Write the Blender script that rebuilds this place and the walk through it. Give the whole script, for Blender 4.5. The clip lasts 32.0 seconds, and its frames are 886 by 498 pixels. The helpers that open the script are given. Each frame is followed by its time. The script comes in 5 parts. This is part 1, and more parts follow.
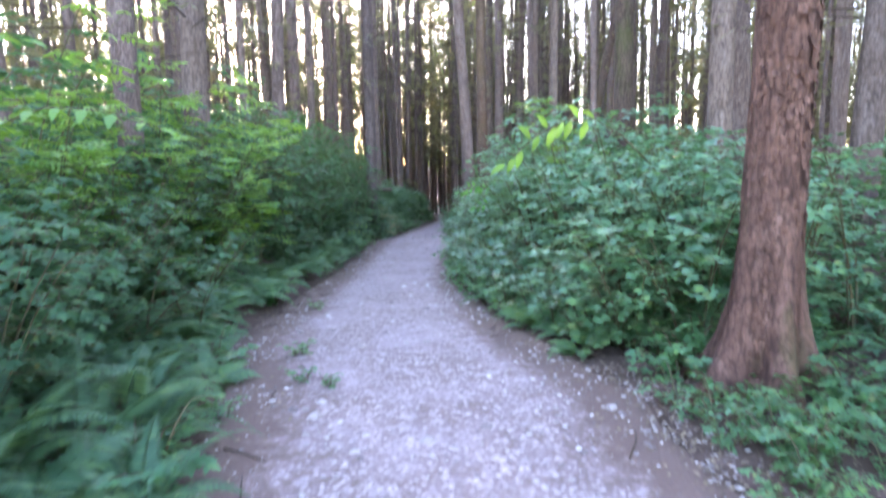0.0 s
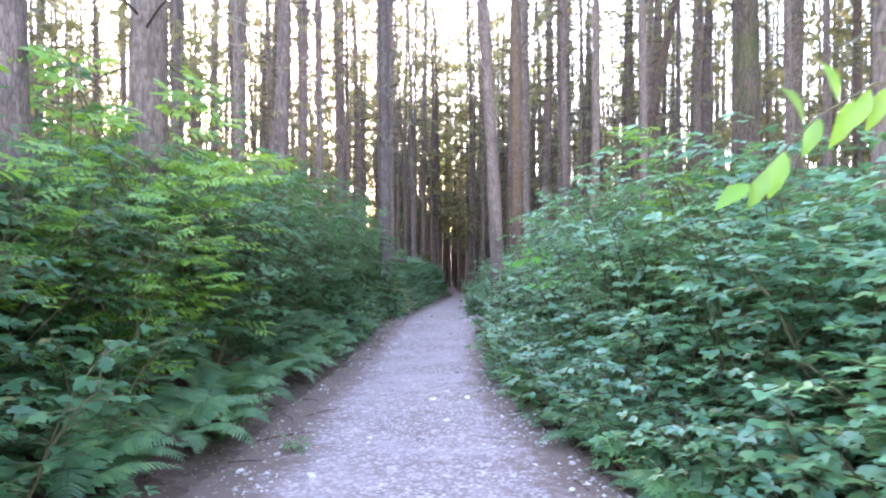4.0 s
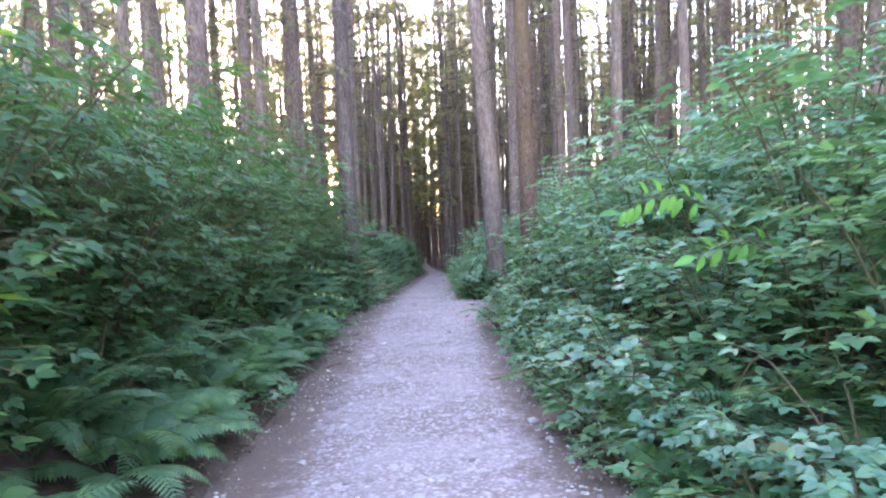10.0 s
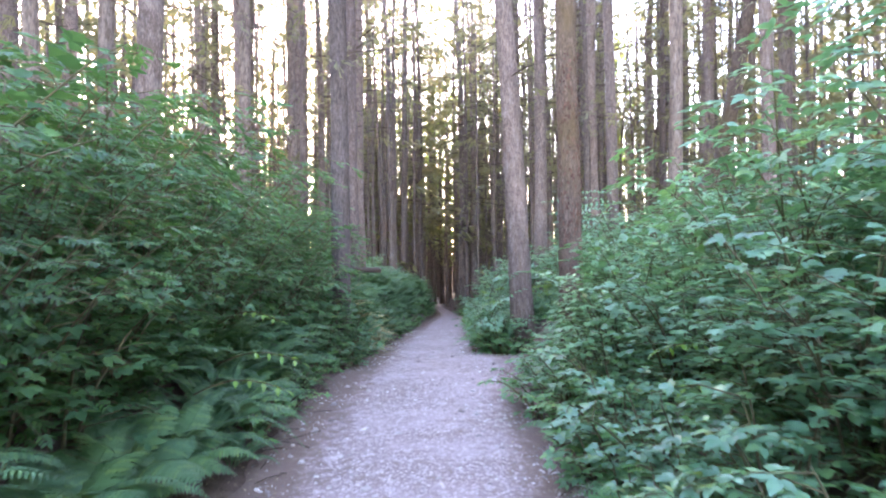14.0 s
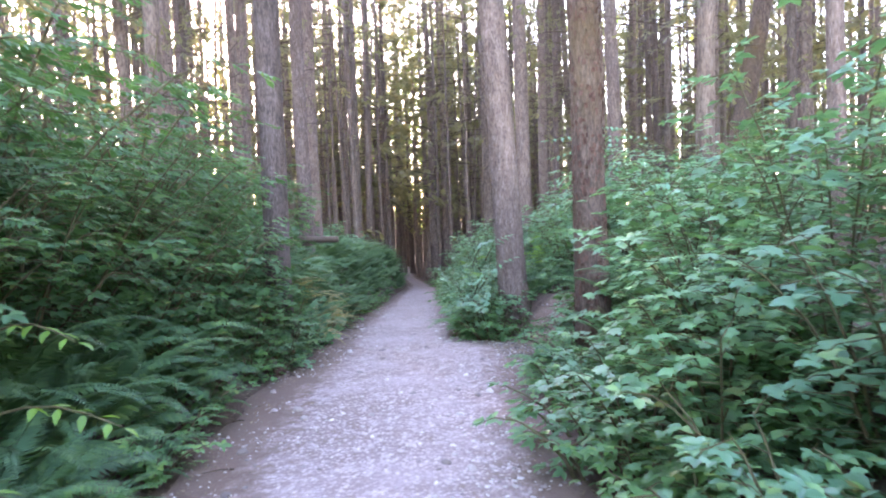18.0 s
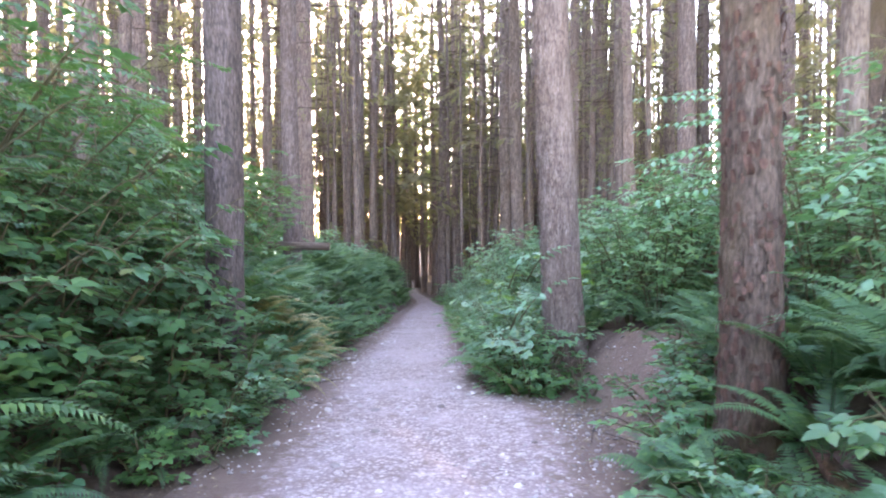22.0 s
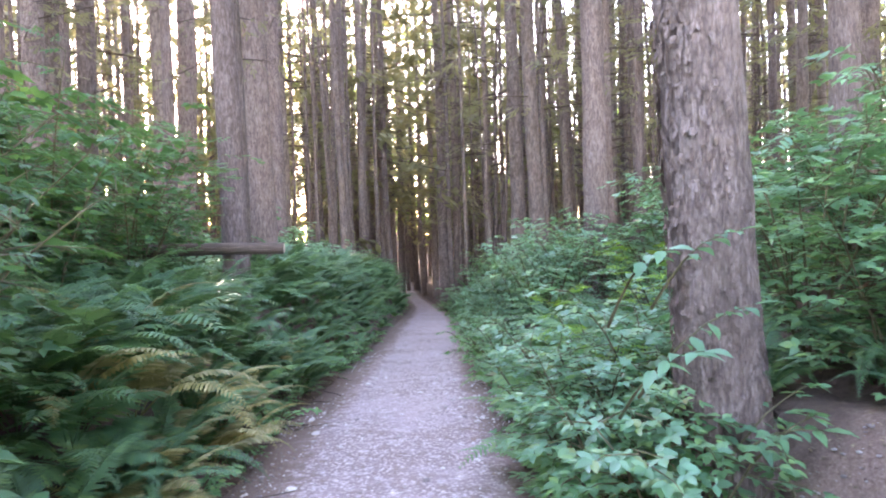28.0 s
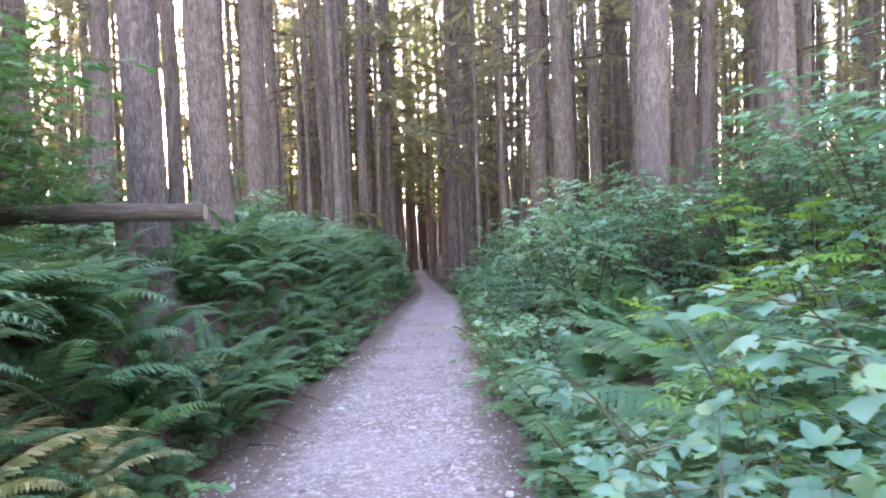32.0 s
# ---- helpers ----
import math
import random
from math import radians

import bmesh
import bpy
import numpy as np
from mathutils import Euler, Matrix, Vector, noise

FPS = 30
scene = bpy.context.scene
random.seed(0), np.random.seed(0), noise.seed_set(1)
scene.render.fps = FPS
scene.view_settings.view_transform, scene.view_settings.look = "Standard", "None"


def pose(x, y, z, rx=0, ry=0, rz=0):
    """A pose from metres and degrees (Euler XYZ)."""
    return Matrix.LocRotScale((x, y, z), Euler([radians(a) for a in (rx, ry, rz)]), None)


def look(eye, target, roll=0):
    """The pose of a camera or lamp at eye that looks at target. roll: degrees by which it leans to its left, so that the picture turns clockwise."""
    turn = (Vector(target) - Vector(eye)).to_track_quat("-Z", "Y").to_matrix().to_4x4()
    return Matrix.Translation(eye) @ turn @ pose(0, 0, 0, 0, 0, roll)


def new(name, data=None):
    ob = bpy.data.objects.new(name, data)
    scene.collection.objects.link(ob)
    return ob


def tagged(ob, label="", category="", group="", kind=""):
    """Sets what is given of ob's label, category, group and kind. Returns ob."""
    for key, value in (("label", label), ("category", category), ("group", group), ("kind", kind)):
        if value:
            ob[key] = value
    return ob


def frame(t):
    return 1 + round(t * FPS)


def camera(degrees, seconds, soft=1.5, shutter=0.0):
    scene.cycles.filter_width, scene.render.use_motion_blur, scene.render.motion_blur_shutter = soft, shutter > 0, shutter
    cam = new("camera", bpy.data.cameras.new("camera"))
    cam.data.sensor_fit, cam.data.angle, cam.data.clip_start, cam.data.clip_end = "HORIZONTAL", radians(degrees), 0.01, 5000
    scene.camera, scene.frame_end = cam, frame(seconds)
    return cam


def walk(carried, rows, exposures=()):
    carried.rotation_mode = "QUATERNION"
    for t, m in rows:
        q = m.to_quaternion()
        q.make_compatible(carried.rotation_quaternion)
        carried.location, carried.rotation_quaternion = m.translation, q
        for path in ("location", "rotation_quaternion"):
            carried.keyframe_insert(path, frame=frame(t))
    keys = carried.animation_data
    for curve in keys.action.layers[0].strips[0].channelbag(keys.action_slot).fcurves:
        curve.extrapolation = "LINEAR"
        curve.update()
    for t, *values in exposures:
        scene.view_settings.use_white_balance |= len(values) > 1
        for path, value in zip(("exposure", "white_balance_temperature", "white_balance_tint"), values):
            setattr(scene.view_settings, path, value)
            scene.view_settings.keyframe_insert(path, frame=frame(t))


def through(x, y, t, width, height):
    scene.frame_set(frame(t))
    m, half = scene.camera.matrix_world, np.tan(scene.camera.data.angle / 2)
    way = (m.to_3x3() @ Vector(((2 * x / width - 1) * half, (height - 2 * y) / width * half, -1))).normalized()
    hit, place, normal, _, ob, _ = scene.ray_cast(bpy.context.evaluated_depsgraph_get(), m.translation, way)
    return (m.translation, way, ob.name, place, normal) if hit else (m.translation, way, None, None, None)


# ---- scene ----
cam = camera(69.8, 32.0, soft=2.0, shutter=0.5)
METRES, EYE, TILT, LEAN, TURN = 24.0, 1.5, 0.0, 0.0, 0.0
ROWS = [
    (0.0, 0.0, 0.0, 0.0, -0.12, -7.53, 0.94),
    (0.5, 0.0014, 0.0157, -0.0003, 0.19, -1.61, 1.12),
    (1.0, 0.001, 0.032, -0.0013, 3.28, -3.87, 1.04),
    (1.5, 0.0012, 0.0484, -0.0033, 6.85, -5.62, 2.16),
    (2.0, -0.0035, 0.0667, -0.0027, 9.14, -2.85, 1.86),
    (2.5, -0.0057, 0.0834, -0.0036, 9.25, -3.33, 0.61),
    (3.0, -0.0069, 0.1002, -0.0047, 6.85, -2.8, 0.81),
    (3.5, -0.0129, 0.1184, -0.0055, 1.68, 1.8, 0.95),
    (4.0, -0.0187, 0.1365, -0.0075, 0.8, -0.94, 0.11),
    (4.5, -0.0238, 0.1535, -0.0079, 2.21, -1.84, 0.47),
    (6.5, -0.0379, 0.2172, -0.0123, -2.01, -3.54, -1.16),
    (7.0, -0.0419, 0.2326, -0.0122, -2.52, -4.35, -0.34),
    (7.5, -0.0412, 0.247, -0.0131, -3.08, -2.92, -0.41),
    (8.0, -0.04, 0.2624, -0.0134, -3.24, -1.64, -0.77),
    (8.5, -0.0398, 0.2789, -0.0144, -5.05, 2.41, 0.48),
    (9.0, -0.0403, 0.2948, -0.017, -2.52, -0.69, 0.85),
    (9.5, -0.0375, 0.3119, -0.0177, -1.89, -1.78, 2.1),
    (10.0, -0.0369, 0.3261, -0.0195, -2.18, -3.17, 2.18),
    (10.5, -0.0349, 0.3403, -0.0198, -2.32, -6.76, 2.4),
    (11.0, -0.0277, 0.3553, -0.0214, -0.04, -7.51, 2.87),
    (11.5, -0.0251, 0.3701, -0.0234, 0.45, -8.83, 2.6),
    (12.0, -0.0265, 0.3878, -0.0218, -4.22, -0.94, 1.72),
    (12.5, -0.0258, 0.4046, -0.0236, -2.65, -0.91, 0.96),
    (13.0, -0.0272, 0.4206, -0.0232, -1.91, 0.68, 0.31),
    (13.5, -0.0298, 0.438, -0.0248, -1.52, -0.62, 0.64),
    (14.0, -0.0316, 0.4536, -0.0255, -0.82, 0.4, 0.66),
    (14.5, -0.0316, 0.4703, -0.0238, -2.14, 2.47, 0.91),
    (16.5, -0.0298, 0.5213, -0.0263, -3.24, -0.59, 1.19),
    (17.0, -0.0308, 0.538, -0.0276, -3.05, 0.01, 0.64),
    (17.5, -0.0307, 0.5545, -0.0295, -2.79, -2.92, 1.07),
    (18.0, -0.029, 0.572, -0.0302, -3.54, -2.55, 2.17),
    (18.5, -0.0291, 0.5878, -0.0324, -3.02, -1.83, 1.39),
    (19.0, -0.0318, 0.6042, -0.0324, -3.08, -2.76, 0.27),
    (19.5, -0.031, 0.621, -0.0332, -3.32, -3.76, 0.59),
    (20.0, -0.0306, 0.6358, -0.0337, -2.91, -5.04, 0.2),
    (20.5, -0.0327, 0.6526, -0.0345, -4.28, -2.04, 0.04),
    (21.0, -0.0316, 0.6676, -0.0352, -4.3, -3.28, 0.33),
    (21.5, -0.0307, 0.6828, -0.0344, -4.21, 0.2, 0.44),
    (22.0, -0.0314, 0.6986, -0.0359, -3.11, -1.28, 0.36),
    (22.5, -0.0327, 0.713, -0.0355, -3.82, -2.97, 1.32),
    (23.0, -0.0314, 0.7272, -0.0363, -4.2, -4.03, 1.55),
    (23.5, -0.0306, 0.7405, -0.0353, -3.31, -3.5, 0.63),
    (24.0, -0.0314, 0.7548, -0.0361, -3.88, -1.85, 0.39),
    (24.5, -0.0324, 0.7679, -0.0358, -5.01, -1.6, 0.44),
    (25.0, -0.0315, 0.7841, -0.0367, -5.75, -1.75, 0.64),
    (25.5, -0.0314, 0.7997, -0.0364, -3.38, -1.47, 0.54),
    (26.0, -0.032, 0.8155, -0.0367, -3.08, -0.23, 0.9),
    (26.5, -0.031, 0.8283, -0.0375, -3.67, -1.59, 0.81),
    (28.5, -0.0247, 0.8784, -0.0405, -3.09, -1.04, 2.31),
    (29.0, -0.021, 0.893, -0.0402, -2.66, -0.25, 1.91),
    (29.5, -0.0192, 0.9079, -0.043, -1.98, -3.5, 2.26),
    (30.0, -0.0195, 0.9249, -0.0428, -1.41, -3.36, 2.43),
    (30.5, -0.017, 0.9411, -0.0447, -0.06, -3.63, 2.48),
    (31.0, -0.0161, 0.9564, -0.0451, 1.1, -2.46, 2.35),
    (31.5, -0.0181, 0.9717, -0.0468, -2.46, -2.09, 2.41),
    (32.0, -0.0179, 0.9859, -0.0482, -2.24, -3.29, 2.08),
]
walk(cam, [(t, pose(0, 0, EYE, TILT, LEAN, TURN) @ pose(METRES * x, METRES * y, METRES * z, 90 + pitch, roll, yaw)) for t, x, y, z, yaw, pitch, roll in ROWS],
     exposures=[(0.0, 4.4, 6100, 32), (1.2, 4.65, 6150, 32), (4.0, 4.75, 6250, 33), (13.0, 4.95, 6400, 35), (20.0, 5.2, 6650, 36), (26.0, 5.35, 6800, 37), (32.0, 5.35, 6600, 36)])

# ---- light ----
SUN_ELEVATION, SUN_AZIMUTH = radians(12.5), radians(-18)   # azimuth from +y towards +x
world = bpy.data.worlds.new("sky")
scene.world = world
world.use_nodes = True
wn = world.node_tree
wn.nodes.clear()
sky = wn.nodes.new("ShaderNodeTexSky")
sky.sky_type, sky.sun_disc = "NISHITA", False
sky.sun_elevation, sky.sun_rotation = SUN_ELEVATION, SUN_AZIMUTH
sky.air_density, sky.dust_density, sky.ozone_density = 1.0, 0.7, 1.0
bg = wn.nodes.new("ShaderNodeBackground")
bg.inputs["Strength"].default_value = 0.15
wo = wn.nodes.new("ShaderNodeOutputWorld")
wn.links.new(sky.outputs[0], bg.inputs[0])
wn.links.new(bg.outputs[0], wo.inputs[0])
sun_data = bpy.data.lights.new("sun", "SUN")
sun_data.energy, sun_data.angle, sun_data.color = 1.1, radians(0.55), (1.0, 0.9, 0.74)
sun = new("sun", sun_data)
sun_from = Vector((math.sin(SUN_AZIMUTH) * math.cos(SUN_ELEVATION), math.cos(SUN_AZIMUTH) * math.cos(SUN_ELEVATION), math.sin(SUN_ELEVATION)))
sun.matrix_world = look(sun_from * 80, (0, 0, 0))


# ---- materials ----
class Nodes:
    """A small wrapper that keeps node materials short."""

    def __init__(self, name):
        self.mat = bpy.data.materials.new(name)
        self.mat.use_nodes = True
        self.tree = self.mat.node_tree
        self.tree.nodes.clear()
        self.out = self.add("ShaderNodeOutputMaterial")

    def add(self, kind, **values):
        node = self.tree.nodes.new(kind)
        for key, value in values.items():
            node.inputs[key.replace("_", " ")].default_value = value
        return node

    def link(self, a, b):
        self.tree.links.new(a, b)

    def coords(self, scale=(1, 1, 1), kind="Object"):
        tc, mp = self.add("ShaderNodeTexCoord"), self.add("ShaderNodeMapping")
        mp.inputs["Scale"].default_value = scale
        self.link(tc.outputs[kind], mp.inputs["Vector"])
        return mp.outputs[0]

    def noise(self, vec, scale, detail=4.0, rough=0.6):
        n = self.add("ShaderNodeTexNoise", Scale=scale, Detail=detail, Roughness=rough)
        if vec is not None:
            self.link(vec, n.inputs["Vector"])
        return n.outputs["Fac"]

    def voronoi(self, vec, scale, feature="F1"):
        n = self.add("ShaderNodeTexVoronoi", Scale=scale)
        n.feature = feature
        self.link(vec, n.inputs["Vector"])
        return n

    def ramp(self, fac, stops):
        r = self.add("ShaderNodeValToRGB")
        els = r.color_ramp.elements
        while len(els) < len(stops):
            els.new(0.5)
        for el, (pos, col) in zip(els, stops):
            el.position, el.color = pos, (*col, 1) if len(col) == 3 else col
        self.link(fac, r.inputs[0])
        return r.outputs[0]

    def mix(self, fac, a, b, blend="MIX"):
        m = self.add("ShaderNodeMix")
        m.data_type, m.blend_type = "RGBA", blend
        for value, i in ((fac, 0), (a, 6), (b, 7)):
            if isinstance(value, (int, float)):
                m.inputs[i].default_value = value
            elif isinstance(value, tuple):
                m.inputs[i].default_value = (*value, 1)
            else:
                self.link(value, m.inputs[i])
        return m.outputs[2]

    def bump(self, height, strength, distance, normal=None):
        b = self.add("ShaderNodeBump", Strength=strength, Distance=distance)
        self.link(height, b.inputs["Height"])
        if normal is not None:
            self.link(normal, b.inputs["Normal"])
        return b.outputs[0]

    def finish(self, color, rough=0.8, normal=None, spec=0.3):
        p = self.add("ShaderNodeBsdfPrincipled", Roughness=rough)
        p.inputs["Specular IOR Level"].default_value = spec
        if isinstance(color, tuple):
            p.inputs["Base Color"].default_value = (*color, 1)
        else:
            self.link(color, p.inputs["Base Color"])
        if normal is not None:
            self.link(normal, p.inputs["Normal"])
        self.link(p.outputs[0], self.out.inputs[0])
        return self.mat


def leaf_material(name, dark, light, young, gloss=0.44, through=0.35, tint=(0.45, 0.62, 0.06), sheen=0.7):
    """Leaf: each leaf its own shade, a pale sheen and light that comes through the blade."""
    n = Nodes(name)
    geo, info = n.add("ShaderNodeNewGeometry"), n.add("ShaderNodeObjectInfo")
    base = n.ramp(geo.outputs["Random Per Island"], [(0.0, dark), (0.7, light), (0.97, young), (1.0, (0.20, 0.16, 0.05))])
    shift = n.ramp(info.outputs["Random"], [(0.0, (0.72, 0.8, 0.8)), (0.5, (1, 1, 1)), (1.0, (1.2, 1.12, 0.8))])
    col = n.mix(1.0, base, shift, "MULTIPLY")
    mott = n.noise(n.coords(), 22.0, 3.0)
    col = n.mix(n.ramp(mott, [(0.4, (0, 0, 0)), (0.75, (0.35, 0.35, 0.35))]), col, light)
    p = n.add("ShaderNodeBsdfPrincipled", Roughness=gloss)
    p.inputs["Specular IOR Level"].default_value = sheen
    n.link(col, p.inputs["Base Color"])
    n.link(n.bump(n.noise(n.coords(), 120.0, 2.0), 0.25, 0.004), p.inputs["Normal"])
    tr = n.add("ShaderNodeBsdfTranslucent")
    n.link(n.mix(0.6, col, tint), tr.inputs["Color"])
    ms = n.add("ShaderNodeMixShader", Fac=through)
    n.link(p.outputs[0], ms.inputs[1])
    n.link(tr.outputs[0], ms.inputs[2])
    n.link(ms.outputs[0], n.out.inputs[0])
    return n.mat


def bark_material(name, dark, mid, pale, moss=0.0, ridge=9.0, fleck=0.3, moss_colour=(0.07, 0.085, 0.02)):
    """Furrowed bark: long ridges, pale lichen, and moss where wanted."""
    n = Nodes(name)
    info = n.add("ShaderNodeObjectInfo")
    long_ = n.coords((1, 1, 0.26))
    ridges = n.noise(long_, ridge * 2.2, 6.0, 0.65)
    plates = n.noise(n.coords((1, 1, 0.6)), ridge * 4.6, 3.0, 0.55)
    col = n.ramp(ridges, [(0.25, dark), (0.5, mid), (0.75, pale)])
    col = n.mix(n.ramp(plates, [(0.3, (0.5, 0.5, 0.5)), (0.47, (0, 0, 0))]), col, dark)
    scales = n.voronoi(n.coords((1, 1, 0.34)), ridge * 5.5)
    col = n.mix(0.16, col, n.ramp(scales.outputs["Color"], [(0.1, dark), (0.5, mid), (0.9, pale)]))
    col = n.mix(n.ramp(scales.outputs["Distance"], [(0.45, (0, 0, 0)), (0.8, (0.6, 0.6, 0.6))]), col, dark)
    lichen = n.noise(n.coords((1, 1, 0.5)), 3.2, 5.0, 0.7)
    col = n.mix(n.ramp(lichen, [(0.55, (0, 0, 0)), (0.72, (0.55, 0.55, 0.55))]), col, pale)
    flecks = n.noise(n.coords((1, 1, 0.14)), ridge * 6.0, 2.0, 0.5)
    col = n.mix(n.ramp(flecks, [(0.6, (0, 0, 0)), (0.7, (fleck, fleck, fleck))]), col, tuple(1.35 * c for c in pale))
    if moss:
        spots = n.noise(n.coords((1, 1, 0.4)), 1.7, 4.0, 0.6)
        col = n.mix(n.ramp(spots, [(0.62 - 0.3 * moss, (0, 0, 0)), (0.85 - 0.3 * moss, (0.9, 0.9, 0.9))]), col, moss_colour)
    col = n.mix(1.0, col, n.ramp(info.outputs["Random"], [(0.0, (0.72, 0.7, 0.72)), (1.0, (1.15, 1.1, 1.08))]), "MULTIPLY")
    nor = n.bump(ridges, 0.7, 0.025)
    nor = n.bump(plates, 0.55, 0.022, nor)
    nor = n.bump(scales.outputs["Distance"], 0.5, -0.012, nor)
    nor = n.bump(n.noise(n.coords(), 70.0, 4.0), 0.4, 0.006, nor)
    return n.finish(col, 0.9, nor, 0.2)


# Salmonberry colour raised to carry the stronger light on the right bank.
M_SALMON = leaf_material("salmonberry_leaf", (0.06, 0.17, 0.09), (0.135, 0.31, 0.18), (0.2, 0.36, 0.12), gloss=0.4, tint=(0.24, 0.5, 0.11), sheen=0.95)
M_ELDER = leaf_material("elder_leaf", (0.08, 0.22, 0.035), (0.15, 0.33, 0.055), (0.26, 0.4, 0.06), through=0.48, tint=(0.42, 0.65, 0.06))
M_SPRAY = leaf_material("sunlit_spray_leaf", (0.09, 0.23, 0.03), (0.16, 0.34, 0.04), (0.26, 0.4, 0.05), through=0.5)
M_VIVID = leaf_material("vivid_leaf", (0.05, 0.19, 0.03), (0.09, 0.3, 0.05), (0.15, 0.36, 0.06), through=0.4, tint=(0.25, 0.6, 0.06))
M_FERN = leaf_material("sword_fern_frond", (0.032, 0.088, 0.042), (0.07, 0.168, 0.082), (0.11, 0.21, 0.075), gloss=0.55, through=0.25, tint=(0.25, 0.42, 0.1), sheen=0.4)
M_LADY = leaf_material("lady_fern_frond", (0.06, 0.155, 0.07), (0.11, 0.24, 0.12), (0.18, 0.29, 0.09), gloss=0.55, through=0.35, tint=(0.3, 0.5, 0.1), sheen=0.45)
# Withered frond, paled so that its colour also holds the sun on it.
M_SUNLIT_DRY = leaf_material("sunlit_dry_frond", (0.12, 0.14, 0.04), (0.34, 0.3, 0.12), (0.58, 0.5, 0.3), gloss=0.6, through=0.35, tint=(0.5, 0.4, 0.12))
# Shaded copy of the salmonberry leaf, for the left bank and the undergrowth.
M_SHADE_LEAF = leaf_material("shaded_leaf", (0.026, 0.08, 0.036), (0.055, 0.145, 0.065), (0.1, 0.2, 0.07), gloss=0.55, through=0.3, tint=(0.22, 0.45, 0.09), sheen=0.25)
# Huckleberry colour lowered to carry the shade on the left bank.
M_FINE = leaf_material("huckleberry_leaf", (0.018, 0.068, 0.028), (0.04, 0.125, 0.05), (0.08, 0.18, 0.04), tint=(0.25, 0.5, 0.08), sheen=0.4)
M_HERB = leaf_material("herb_leaf", (0.05, 0.15, 0.065), (0.1, 0.25, 0.11), (0.17, 0.32, 0.09), through=0.35, tint=(0.25, 0.55, 0.09))
M_NEEDLE = leaf_material("needle_spray", (0.055, 0.06, 0.026), (0.105, 0.105, 0.045), (0.15, 0.14, 0.055), gloss=0.6, through=0.42, tint=(0.5, 0.44, 0.18))
M_LITTER = leaf_material("leaf_litter", (0.09, 0.06, 0.035), (0.26, 0.18, 0.11), (0.4, 0.3, 0.18), gloss=0.8, through=0.1, tint=(0.3, 0.2, 0.08))
M_BARK = bark_material("hemlock_bark", (0.085, 0.063, 0.052), (0.2, 0.148, 0.122), (0.36, 0.29, 0.255))
M_BARK_RED = bark_material("spruce_bark", (0.05, 0.028, 0.02), (0.165, 0.088, 0.06), (0.29, 0.175, 0.125), moss=0.3, ridge=6.0, fleck=0.15)
M_BARK_MOSS = bark_material("mossy_bark", (0.045, 0.035, 0.027), (0.14, 0.096, 0.07), (0.22, 0.165, 0.125), moss=0.5, moss_colour=(0.12, 0.083, 0.036))
# Hemlock bark again, darkened to stand for the shade on one trunk.
M_BARK_SHADED = bark_material("shaded_bark", (0.05, 0.04, 0.035), (0.125, 0.098, 0.085), (0.23, 0.185, 0.165))
M_BARK_DARK = bark_material("dark_bark", (0.03, 0.022, 0.016), (0.09, 0.065, 0.048), (0.16, 0.12, 0.09), moss=0.45)
M_BARK_FAR = bark_material("far_bark", (0.075, 0.057, 0.045), (0.195, 0.148, 0.118), (0.31, 0.25, 0.21), ridge=5.0, fleck=0.1)
M_TWIG = Nodes("twig_bark")
M_TWIG = M_TWIG.finish(M_TWIG.ramp(M_TWIG.noise(M_TWIG.coords(), 40.0), [(0.3, (0.045, 0.03, 0.02)), (0.7, (0.12, 0.085, 0.055))]), 0.85)
M_STEM = Nodes("green_stem")
M_STEM = M_STEM.finish(M_STEM.ramp(M_STEM.noise(M_STEM.coords(), 25.0), [(0.3, (0.07, 0.06, 0.025)), (0.7, (0.15, 0.13, 0.06))]), 0.7)


